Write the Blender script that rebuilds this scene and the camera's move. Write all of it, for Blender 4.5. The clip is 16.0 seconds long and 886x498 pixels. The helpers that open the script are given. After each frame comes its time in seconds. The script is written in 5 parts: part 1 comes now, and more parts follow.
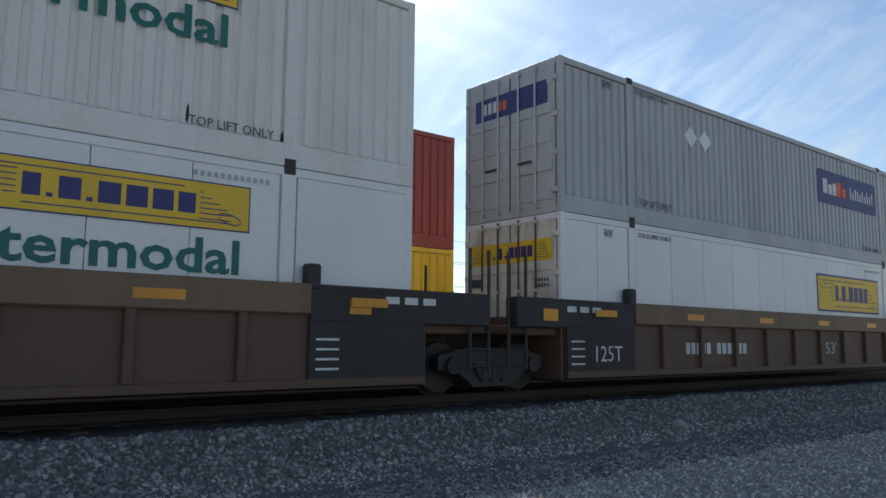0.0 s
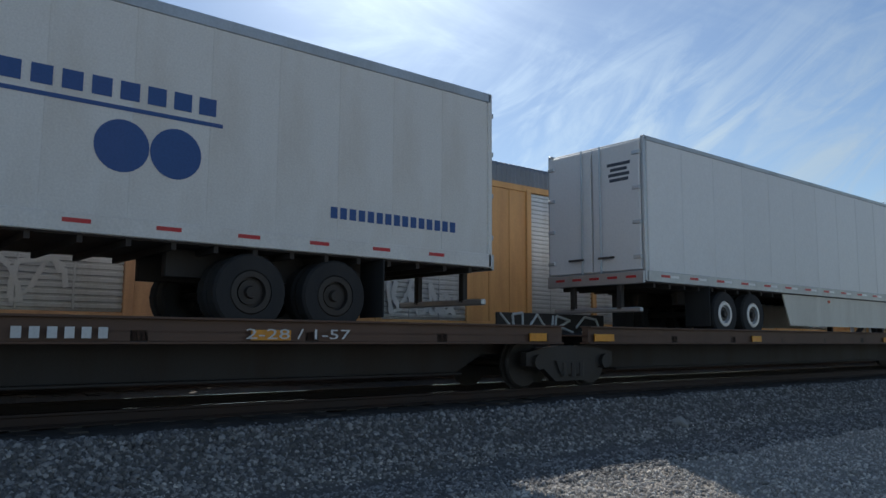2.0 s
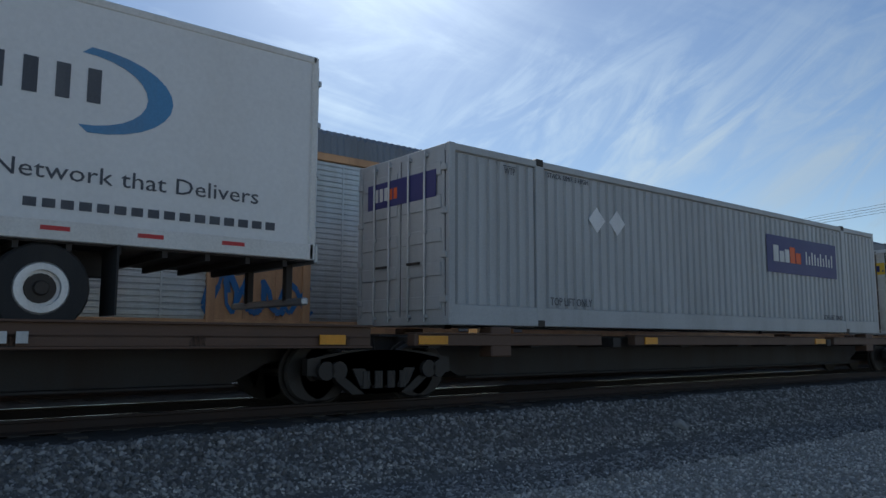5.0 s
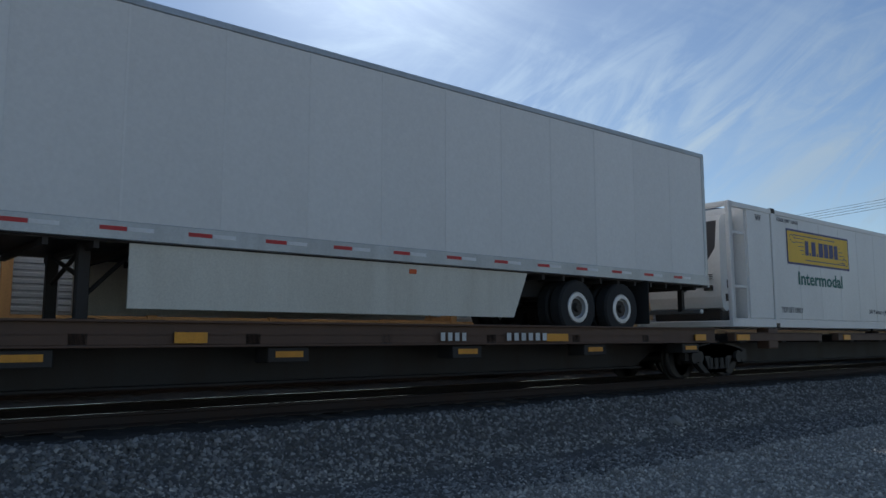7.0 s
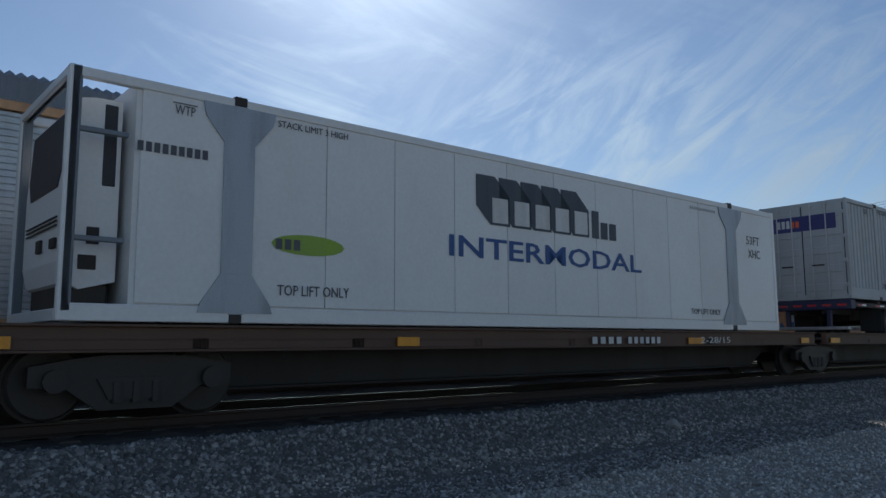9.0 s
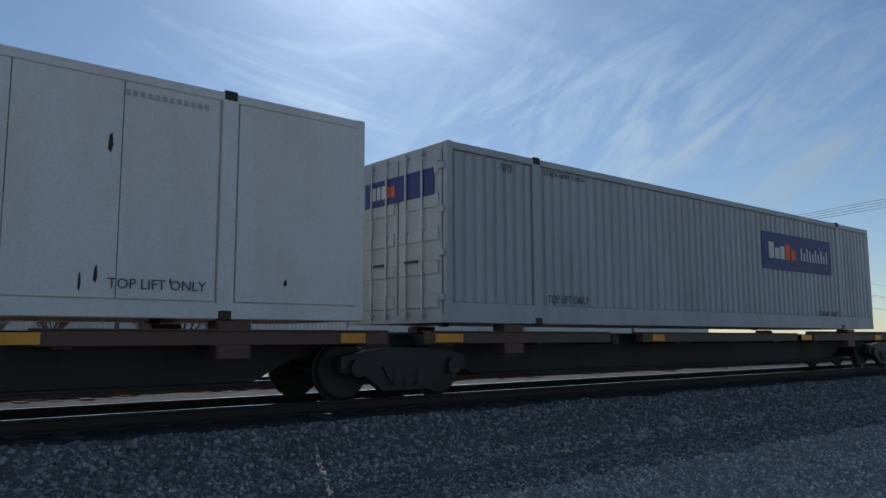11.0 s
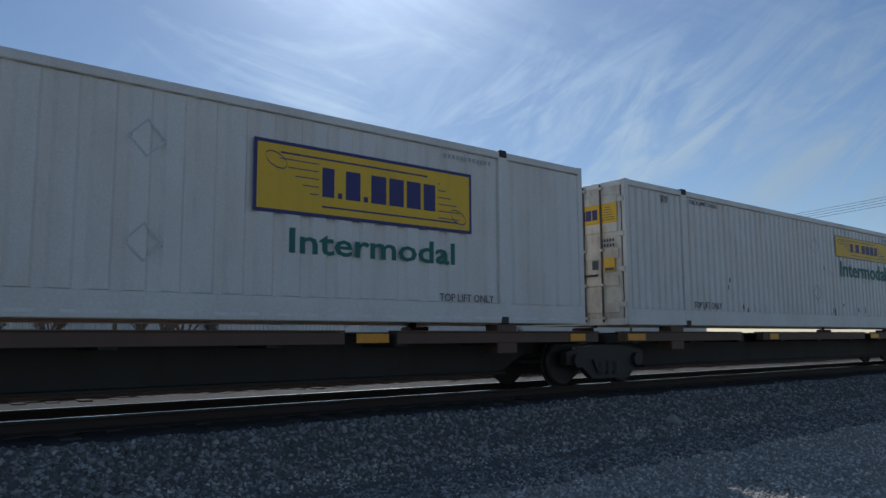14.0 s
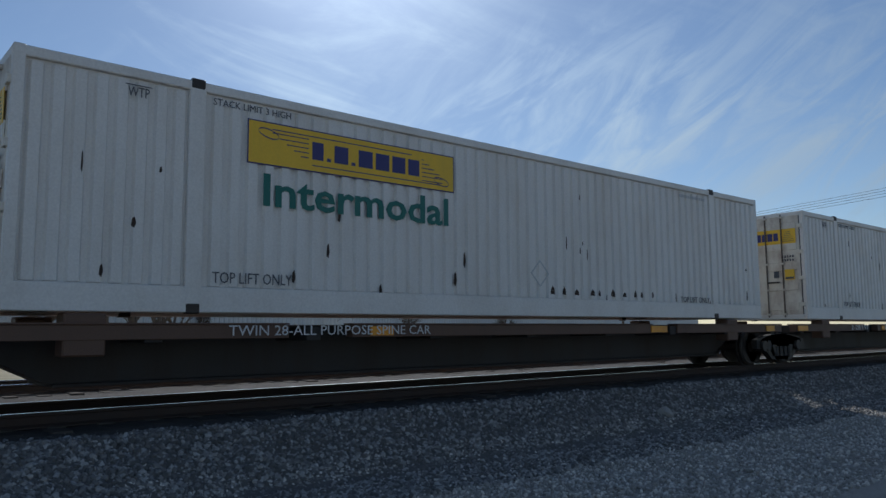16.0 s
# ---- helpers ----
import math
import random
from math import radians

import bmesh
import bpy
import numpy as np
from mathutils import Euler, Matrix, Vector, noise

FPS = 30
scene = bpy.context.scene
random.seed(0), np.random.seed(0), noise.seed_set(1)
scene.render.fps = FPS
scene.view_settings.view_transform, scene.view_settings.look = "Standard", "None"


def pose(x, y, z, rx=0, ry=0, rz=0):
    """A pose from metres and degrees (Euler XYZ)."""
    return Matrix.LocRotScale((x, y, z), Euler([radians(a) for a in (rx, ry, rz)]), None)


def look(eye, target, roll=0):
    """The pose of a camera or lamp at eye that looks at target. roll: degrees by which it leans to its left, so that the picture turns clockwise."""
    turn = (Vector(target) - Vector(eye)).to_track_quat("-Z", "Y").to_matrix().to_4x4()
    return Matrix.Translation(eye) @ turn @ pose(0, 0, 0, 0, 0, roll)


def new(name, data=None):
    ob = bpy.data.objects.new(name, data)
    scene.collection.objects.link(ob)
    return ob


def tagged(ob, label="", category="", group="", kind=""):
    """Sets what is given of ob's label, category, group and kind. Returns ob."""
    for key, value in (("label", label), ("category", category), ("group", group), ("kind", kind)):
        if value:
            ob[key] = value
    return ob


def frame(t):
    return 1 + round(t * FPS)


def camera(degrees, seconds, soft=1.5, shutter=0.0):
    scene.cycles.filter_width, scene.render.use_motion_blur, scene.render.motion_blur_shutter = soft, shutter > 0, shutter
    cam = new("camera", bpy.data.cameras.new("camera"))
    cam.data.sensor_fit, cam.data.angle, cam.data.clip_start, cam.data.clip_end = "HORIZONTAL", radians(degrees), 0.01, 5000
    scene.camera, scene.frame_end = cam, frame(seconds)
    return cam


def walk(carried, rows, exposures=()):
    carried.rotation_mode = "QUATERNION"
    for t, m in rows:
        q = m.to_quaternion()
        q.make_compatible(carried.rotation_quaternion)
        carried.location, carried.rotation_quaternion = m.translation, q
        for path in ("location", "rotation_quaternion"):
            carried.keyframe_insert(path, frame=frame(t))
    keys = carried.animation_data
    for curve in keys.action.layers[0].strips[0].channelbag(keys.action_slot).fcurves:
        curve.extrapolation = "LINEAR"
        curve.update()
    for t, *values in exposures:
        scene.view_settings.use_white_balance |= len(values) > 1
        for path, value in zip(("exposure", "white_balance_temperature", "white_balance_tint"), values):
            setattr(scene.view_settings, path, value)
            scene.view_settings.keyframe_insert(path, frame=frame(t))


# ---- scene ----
cam = camera(60.68, 16.0)
EYE = Vector((0.0, -10.278, 0.875))
# seconds, heading from the track's normal towards its travel, tilt up, lean (degrees)
AIM = [
    (0.0, 39.28, 6.78, 0.57), (0.5, 39.36, 6.35, 0.47), (1.0, 39.35, 6.73, 0.25), (1.5, 39.55, 6.84, 0.31),
    (2.0, 39.31, 6.64, 0.40), (2.5, 39.11, 6.55, 0.24), (3.0, 39.21, 6.58, 0.18), (5.5, 39.53, 7.05, 0.20),
    (6.0, 39.78, 7.14, 0.17), (6.5, 39.82, 6.89, 0.11), (7.0, 39.71, 6.72, -0.08), (7.5, 39.77, 6.80, -0.24),
    (8.0, 39.63, 6.53, 0.06), (8.5, 39.54, 6.81, 0.04), (9.0, 39.91, 7.01, -0.21), (9.5, 39.88, 6.59, -0.19),
    (9.7, 39.68, 6.33, -0.21), (12.0, 39.91, 7.22, -0.13), (12.5, 40.00, 7.32, -0.17), (13.0, 39.95, 7.09, -0.00),
    (13.5, 39.94, 6.98, -0.03), (14.0, 39.90, 6.75, -0.32), (14.5, 40.05, 6.93, -0.51), (15.0, 40.35, 6.57, -0.14),
    (15.5, 40.47, 6.34, -0.33), (16.0, 40.45, 6.19, -0.40),
]


def aim(heading, tilt, lean):
    a, b = radians(heading), radians(tilt)
    way = Vector((math.sin(a) * math.cos(b), math.cos(a) * math.cos(b), math.sin(b)))
    return look(EYE, EYE + way, lean)


STOPS = ((0.0, 0.7, 6350), (0.5, 0.74, 6350), (0.9, 0.36, 6150), (2.5, 0.27, 6050), (3.0, 0.04, 5950), (5.5, 0.15, 5950), (6.5, -0.06, 5900), (7.0, 0.06, 5950), (8.0, 0.47, 6100), (8.5, 0.58, 6250), (9.0, 0.0, 5900), (9.5, 0.08, 5900), (12.0, -0.22, 5650), (16.0, -0.08, 5750))  # the camera adapts as the sky opens
walk(cam, [(t, aim(h, b, r)) for t, h, b, r in AIM], exposures=[(t, e, k, 10) for t, e, k in STOPS])

# ---- sky and sun ----
SUN_HIGH, SUN_SIDE = 32.5, 34.0  # degrees above the horizon, degrees from the track's normal
world = bpy.data.worlds.new("sky")
scene.world = world
world.use_nodes = True
wn, wl = world.node_tree.nodes, world.node_tree.links
wn.clear()
sky = wn.new("ShaderNodeTexSky")
sky.sky_type, sky.sun_disc = "NISHITA", False
sky.sun_elevation, sky.sun_rotation = radians(SUN_HIGH), radians(SUN_SIDE)
sky.air_density, sky.dust_density, sky.ozone_density = 1.0, 0.1, 1.9
where = wn.new("ShaderNodeTexCoord")


def sky_math(kind, a, b=None, into=None):
    """One arithmetic step of the sky; a and b are sockets or numbers."""
    node = wn.new("ShaderNodeMath")
    node.operation = kind
    for k, v in enumerate((a, b)):
        if isinstance(v, (int, float)):
            node.inputs[k].default_value = v
        elif v is not None:
            wl.new(v, node.inputs[k])
    return node.outputs[0]


# thin cirrus: long wisps that lie across the sky, drawn out of a wider veil
def wisps(turn, size, scale, low, high):
    stretch = wn.new("ShaderNodeMapping")
    stretch.vector_type = "TEXTURE"
    stretch.inputs["Rotation"].default_value = [radians(q) for q in turn]
    stretch.inputs["Scale"].default_value = size
    cloud = wn.new("ShaderNodeTexNoise")
    cloud.inputs["Scale"].default_value, cloud.inputs["Detail"].default_value = scale, 9.0
    cloud.inputs["Roughness"].default_value, cloud.inputs["Distortion"].default_value = 0.62, 0.9
    veil = wn.new("ShaderNodeMapRange")
    veil.interpolation_type = "SMOOTHSTEP"
    veil.inputs[1].default_value, veil.inputs[2].default_value = low, high
    wl.new(where.outputs["Generated"], stretch.inputs["Vector"])
    wl.new(stretch.outputs[0], cloud.inputs["Vector"])
    wl.new(cloud.outputs["Fac"], veil.inputs[0])
    return veil.outputs[0]


def sky_band(axis, low, high):
    """How far the view lies along an axis: 0 below low, 1 above high."""
    along = wn.new("ShaderNodeVectorMath")
    along.operation = "DOT_PRODUCT"
    along.inputs[1].default_value = axis
    wl.new(where.outputs["Generated"], along.inputs[0])
    ease = wn.new("ShaderNodeMapRange")
    ease.interpolation_type = "SMOOTHSTEP"
    ease.inputs[1].default_value, ease.inputs[2].default_value = low, high
    wl.new(along.outputs["Value"], ease.inputs[0])
    return ease.outputs[0]


# long bands that sink towards the east, and steeper mares' tails beyond them, low in the sky
east = sky_band((math.cos(radians(40)), -math.sin(radians(40)), 0.0), -0.12, 0.12)
low_sky = sky_math("MULTIPLY", sky_band((0, 0, 1), 0.04, 0.2), sky_math("SUBTRACT", 1.0, sky_band((0, 0, 1), 0.22, 0.46)))
streaks = wisps((0, 20, -40), (0.95, 0.3, 0.16), 1.6, 0.47, 0.76)
tufts = wisps((0, -38, -44), (0.42, 0.3, 0.11), 2.2, 0.4, 0.68)
bands = sky_math("MULTIPLY", streaks, sky_math("SUBTRACT", 0.55, sky_math("MULTIPLY", east, 0.4)))
tails = sky_math("MULTIPLY", tufts, sky_math("MULTIPLY", low_sky, sky_math("ADD", 0.12, sky_math("MULTIPLY", east, 0.48))))
cover = sky_math("MINIMUM", sky_math("ADD", bands, tails), 0.8)
# haze and ice scatter the light forwards, so the sky and its clouds brighten towards the sun
el, az = radians(SUN_HIGH), radians(SUN_SIDE)
toward = wn.new("ShaderNodeVectorMath")
toward.operation = "DOT_PRODUCT"
toward.inputs[1].default_value = (math.sin(az) * math.cos(el), math.cos(az) * math.cos(el), math.sin(el))
wl.new(where.outputs["Generated"], toward.inputs[0])
ahead = sky_math("MAXIMUM", toward.outputs["Value"], 0.0)
near_sun, round_sun = sky_math("POWER", ahead, 80.0), sky_math("POWER", ahead, 9.0)
glow = sky_math("ADD", sky_math("MULTIPLY", near_sun, 9.0), sky_math("MULTIPLY", round_sun, 1.3))
ice = sky_math("ADD", sky_math("MULTIPLY", round_sun, 10.0), 5.5)


def tinted(value, color):
    node = wn.new("ShaderNodeVectorMath")
    node.operation = "SCALE"
    node.inputs[0].default_value = color
    wl.new(value, node.inputs["Scale"])
    return node.outputs[0]


hazy = wn.new("ShaderNodeVectorMath")
hazy.operation = "ADD"
wl.new(sky.outputs[0], hazy.inputs[0])
wl.new(tinted(glow, (0.95, 1.0, 1.0)), hazy.inputs[1])
white = wn.new("ShaderNodeMixRGB")
wl.new(cover, white.inputs[0])
wl.new(hazy.outputs[0], white.inputs[1])
wl.new(tinted(ice, (0.84, 0.98, 1.04)), white.inputs[2])
back = wn.new("ShaderNodeBackground")
back.inputs["Strength"].default_value = 0.07
end = wn.new("ShaderNodeOutputWorld")
wl.new(white.outputs[0], back.inputs[0])
wl.new(back.outputs[0], end.inputs[0])

sun = new("sun", bpy.data.lights.new("sun", "SUN"))
sun.data.energy, sun.data.angle, sun.data.color = 3.2, radians(0.5), (1.0, 0.93, 0.82)
h, a = radians(SUN_HIGH), radians(SUN_SIDE)
sun.matrix_world = look((0, 0, 0), (-math.sin(a) * math.cos(h), -math.cos(a) * math.cos(h), -math.sin(h)))
sun.location = (30, 60, 60)


# ---- materials ----
def surface(name, color, rough=0.5, metal=0.0, stain=(0.25, 0.2, 0.16), dirt=0.35, grain=0.08, scale=1.0, streak=6.0, bump=0.15, isle=0.0, obj=0.0, shine=0.5):
    """A painted or bare surface: base colour, large stains that run downwards, fine grain and a slight relief."""
    m = bpy.data.materials.new(name)
    m.use_nodes = True
    n, l = m.node_tree.nodes, m.node_tree.links
    b = n["Principled BSDF"]
    b.inputs["Metallic"].default_value = metal
    b.inputs["Specular IOR Level"].default_value = shine
    tc = n.new("ShaderNodeTexCoord")
    mp = n.new("ShaderNodeMapping")
    mp.inputs["Scale"].default_value = (scale, scale, scale / streak)
    big = n.new("ShaderNodeTexNoise")
    big.inputs["Scale"].default_value, big.inputs["Detail"].default_value, big.inputs["Roughness"].default_value = 1.3, 6, 0.65
    ramp = n.new("ShaderNodeValToRGB")
    ramp.color_ramp.elements[0].position, ramp.color_ramp.elements[1].position = 0.45, 0.78
    ramp.color_ramp.elements[1].color = (dirt, dirt, dirt, 1)
    fine = n.new("ShaderNodeTexNoise")
    fine.inputs["Scale"].default_value, fine.inputs["Detail"].default_value = 38.0 * scale, 4
    mix = n.new("ShaderNodeMixRGB")
    mix.inputs[1].default_value, mix.inputs[2].default_value = (*color, 1), (*stain, 1)
    hsv = n.new("ShaderNodeHueSaturation")
    rng = n.new("ShaderNodeMapRange")
    rng.inputs[3].default_value, rng.inputs[4].default_value = 1 - 2 * grain, 1 + 2 * grain
    l.new(tc.outputs["Object"], mp.inputs[0])
    l.new(mp.outputs[0], big.inputs["Vector"])
    l.new(tc.outputs["Object"], fine.inputs["Vector"])
    l.new(big.outputs["Fac"], ramp.inputs[0])
    l.new(ramp.outputs[0], mix.inputs[0])
    l.new(fine.outputs["Fac"], rng.inputs[0])
    value = rng.outputs[0]
    if isle or obj:
        src = n.new("ShaderNodeNewGeometry").outputs["Random Per Island"] if isle else n.new("ShaderNodeObjectInfo").outputs["Random"]
        r2 = n.new("ShaderNodeMapRange")
        r2.inputs[3].default_value, r2.inputs[4].default_value = (1 - 0.5 * isle, 1 + 1.5 * isle) if isle else (1 - obj, 1 + obj)
        if isle:
            few = n.new("ShaderNodeMath")
            few.operation = "POWER"
            few.inputs[1].default_value = 2.6
            l.new(src, few.inputs[0])
            src = few.outputs[0]
        l.new(src, r2.inputs[0])
        mul = n.new("ShaderNodeMath")
        mul.operation = "MULTIPLY"
        l.new(value, mul.inputs[0])
        l.new(r2.outputs[0], mul.inputs[1])
        value = mul.outputs[0]
    l.new(value, hsv.inputs["Value"])
    l.new(mix.outputs[0], hsv.inputs["Color"])
    l.new(hsv.outputs[0], b.inputs["Base Color"])
    rr = n.new("ShaderNodeMapRange")
    rr.inputs[3].default_value, rr.inputs[4].default_value = max(0.05, rough - 0.12), min(1, rough + 0.15)
    l.new(big.outputs["Fac"], rr.inputs[0])
    l.new(rr.outputs[0], b.inputs["Roughness"])
    if bump:
        bp = n.new("ShaderNodeBump")
        bp.inputs["Strength"].default_value, bp.inputs["Distance"].default_value = bump, 0.01
        l.new(fine.outputs["Fac"], bp.inputs["Height"])
        l.new(bp.outputs[0], b.inputs["Normal"])
    return m


RUST = (0.16, 0.065, 0.03)
WHITE = surface("white_paint", (0.76, 0.74, 0.7), 0.45, stain=(0.5, 0.43, 0.34), dirt=0.4, streak=3.0)
CLEAN = surface("clean_white_panel", (0.8, 0.79, 0.77), 0.35, stain=(0.6, 0.57, 0.52), dirt=0.3, grain=0.04, scale=0.5, streak=1.6, bump=0.04, obj=0.035)
# white skirts: warm light bounced off the deck is put into this colour
SKIRT = surface("warm_lit_skirt_panel", (0.72, 0.69, 0.6), 0.5, stain=(0.5, 0.45, 0.36), dirt=0.6)
CREAM = surface("aged_cream_paint", (0.73, 0.69, 0.6), 0.55, stain=(0.25, 0.13, 0.08), dirt=0.8, scale=1.5, streak=1.6)
ROD = surface("rusty_lock_rod", (0.13, 0.1, 0.08), 0.6, 0.3, stain=(0.2, 0.1, 0.05), dirt=0.8, scale=2)
GREY = surface("grey_paint", (0.46, 0.475, 0.48), 0.5, stain=(0.29, 0.285, 0.275), dirt=0.6)
RED = surface("red_paint", (0.33, 0.06, 0.045), 0.5, stain=(0.2, 0.06, 0.04), dirt=0.6)
YELLOW = surface("yellow_sign", (0.83, 0.52, 0.03), 0.45, stain=(0.5, 0.33, 0.06), dirt=0.5, grain=0.04)
NAVY = surface("navy_sign", (0.035, 0.035, 0.16), 0.45, stain=(0.08, 0.08, 0.17), dirt=0.4, grain=0.05)
PALE = surface("pale_grey_paint", (0.56, 0.58, 0.59), 0.5, stain=(0.36, 0.35, 0.34), dirt=0.6)
FADED = surface("faded_navy_sign", (0.12, 0.12, 0.31), 0.5, stain=(0.24, 0.24, 0.4), dirt=0.5)
INK = surface("dark_lettering", (0.075, 0.08, 0.095), 0.6, stain=(0.25, 0.25, 0.25), dirt=0.5)
SLATE = surface("slate_lettering", (0.05, 0.065, 0.085), 0.5, stain=(0.2, 0.2, 0.2), dirt=0.4)
TEAL = surface("green_lettering", (0.012, 0.14, 0.115), 0.5, stain=(0.1, 0.25, 0.22), dirt=0.4)
BLUE = surface("blue_lettering", (0.03, 0.09, 0.27), 0.5, stain=(0.1, 0.12, 0.3), dirt=0.4)
SKYBLUE = surface("light_blue_mark", (0.1, 0.28, 0.5), 0.5)
ORANGE = surface("orange_mark", (0.75, 0.13, 0.03), 0.5, stain=(0.45, 0.1, 0.04))
CHALK = surface("white_lettering", (0.7, 0.7, 0.68), 0.6, stain=(0.35, 0.33, 0.3), dirt=0.7)
LIME = surface("lime_mark", (0.3, 0.45, 0.05), 0.5)
REDTAPE = surface("red_tape", (0.55, 0.02, 0.025), 0.35)
WHITETAPE = surface("white_tape", (0.8, 0.8, 0.8), 0.35)
AMBER = surface("amber_reflector", (0.78, 0.33, 0.02), 0.35, stain=(0.3, 0.12, 0.03), dirt=0.7)
ALU = surface("dull_aluminium", (0.5, 0.51, 0.52), 0.42, 0.75, stain=(0.28, 0.27, 0.25), dirt=0.5)
GALV = surface("galvanised_steel", (0.55, 0.58, 0.6), 0.4, 0.6, stain=(0.3, 0.28, 0.25), dirt=0.6, scale=1.5)
POST = surface("grey_post_steel", (0.4, 0.43, 0.47), 0.45, 0.4, stain=(0.16, 0.14, 0.13), dirt=0.6, scale=1.5)
DARKBLUE = surface("dark_blue_chassis_paint", (0.02, 0.024, 0.075), 0.5, stain=(0.06, 0.055, 0.06), dirt=0.6)
BLACK = surface("black_steel", (0.055, 0.051, 0.049), 0.6, 0.2, stain=(0.055, 0.038, 0.028), dirt=0.7, shine=0.25)
OILY = surface("oily_steel", (0.055, 0.05, 0.046), 0.5, 0.3, stain=(0.06, 0.044, 0.034), dirt=0.6, shine=0.3)
TREAD = surface("wheel_tread", (0.3, 0.3, 0.3), 0.3, 0.9)
BROWN = surface("brown_car_paint", (0.12, 0.066, 0.042), 0.6, stain=(0.1, 0.065, 0.045), dirt=0.8, scale=1.5)
TAN = surface("tan_car_paint", (0.2, 0.125, 0.075), 0.6, stain=(0.14, 0.09, 0.06), dirt=0.8, scale=1.5)
SHOULDER = surface("shoulder_ballast", (0.13, 0.122, 0.113), 0.95, stain=(0.09, 0.083, 0.076), dirt=0.9, grain=0.4, scale=2.5, streak=1, bump=1.0)
ROOF = surface("grey_roof_steel", (0.2, 0.22, 0.25), 0.5, 0.2, stain=(0.16, 0.16, 0.16), dirt=0.6)
RACK_DULL = surface("brown_rack_paint", (0.62, 0.36, 0.19), 0.6, stain=(0.2, 0.1, 0.06), dirt=0.7)
RACK_PALE = surface("buff_rack_paint", (0.74, 0.5, 0.25), 0.55, stain=(0.35, 0.2, 0.1), dirt=0.6)
# cream for the lower end doors, with the light on them put into the colour
RACK_LIT = surface("lit_cream_rack_paint", (0.78, 0.62, 0.38), 0.6, stain=(0.5, 0.3, 0.15), dirt=0.6)
RACK = surface("ochre_rack_paint", (0.66, 0.37, 0.14), 0.55, stain=(0.3, 0.14, 0.06), dirt=0.6)
RUBBER = surface("tyre_rubber", (0.025, 0.025, 0.026), 0.85, stain=(0.07, 0.065, 0.06), dirt=0.6)
RIM = surface("wheel_rim", (0.7, 0.7, 0.7), 0.35, 0.4, stain=(0.3, 0.28, 0.26), dirt=0.5)
GRILLE = surface("dark_grille", (0.03, 0.03, 0.035), 0.5, stain=(0.1, 0.1, 0.1))
GRAVEL = surface("gravel_ground", (0.34, 0.31, 0.27), 0.95, stain=(0.22, 0.2, 0.175), dirt=0.9, grain=0.35, scale=2.0, streak=1.0, bump=1.0)
STONE = surface("crushed_stone", (0.21, 0.198, 0.182), 0.8, stain=(0.16, 0.148, 0.135), dirt=0.7, grain=0.15, scale=3, streak=1, bump=0.4, isle=0.85)
FINE = surface("fine_gravel", (0.47, 0.43, 0.375), 0.9, stain=(0.32, 0.295, 0.265), dirt=0.6, grain=0.15, scale=3, streak=1, bump=0.4, isle=0.6)
BALLAST = surface("ballast_bed", (0.075, 0.068, 0.062), 0.95, stain=(0.05, 0.045, 0.04), dirt=0.9, grain=0.35, scale=2.5, streak=1, bump=1.0, shine=0.1)
TIE = surface("creosoted_tie", (0.075, 0.064, 0.054), 0.9, stain=(0.055, 0.045, 0.038), dirt=0.6, scale=2, streak=1, bump=0.5, obj=0.25, shine=0.1)
RAILTOP = surface("polished_rail", (0.55, 0.55, 0.56), 0.18, 1.0, dirt=0.2, bump=0.0)
RAILSIDE = surface("rusty_rail", (0.045, 0.03, 0.023), 0.75, 0.2, stain=(0.07, 0.035, 0.02), dirt=0.8)
GRASS = surface("dry_grass_ground", (0.3, 0.25, 0.135), 0.95, stain=(0.16, 0.15, 0.07), dirt=0.8, grain=0.3, scale=0.4, streak=1, bump=0.6)
BARK = surface("grey_bark", (0.14, 0.11, 0.09), 0.9, stain=(0.07, 0.055, 0.045), scale=2)
WOODPOLE = surface("weathered_pole_wood", (0.13, 0.095, 0.07), 0.9, scale=2)
SHED = surface("pale_shed_wall", (0.62, 0.64, 0.66), 0.6, stain=(0.45, 0.45, 0.45), dirt=0.5, scale=0.3)
GRAFFITI_PALE = surface("pale_spray_paint", (0.6, 0.62, 0.62), 0.6)
GRAFFITI_BLUE = surface("blue_spray_paint", (0.03, 0.16, 0.4), 0.6)
GRAFFITI_RED = surface("dark_red_spray_paint", (0.25, 0.03, 0.04), 0.6)


# ---- mesh helpers ----
CACHE = {}


def mesh_of(bm, material, smooth=False):
    me = bpy.data.meshes.new("shape")
    bmesh.ops.recalc_face_normals(bm, faces=bm.faces)
    if smooth:
        for f in bm.faces:
            f.smooth = True
    bm.to_mesh(me)
    bm.free()
    me.materials.append(material)
    return me


def link_part(name, me, parent, label="", at=None):
    ob = new(name, me)
    ob.parent = parent
    if at is not None:
        ob.matrix_basis = at
    if label:
        tagged(ob, label)
    return ob


def part(name, bm, material, parent, label="", at=None, smooth=False):
    return link_part(name, mesh_of(bm, material, smooth), parent, label, at)


def add_box(bm, x0, x1, y0, y1, z0, z1, bevel=0.0):
    made = bmesh.ops.create_cube(bm, size=1.0)["verts"]
    bmesh.ops.transform(bm, matrix=Matrix.Translation(((x0 + x1) / 2, (y0 + y1) / 2, (z0 + z1) / 2)) @ Matrix.Diagonal((abs(x1 - x0), abs(y1 - y0), abs(z1 - z0), 1)), verts=made)
    if bevel:
        edges = list({e for v in made for e in v.link_edges})
        bmesh.ops.bevel(bm, geom=edges, offset=bevel, segments=1, affect="EDGES")


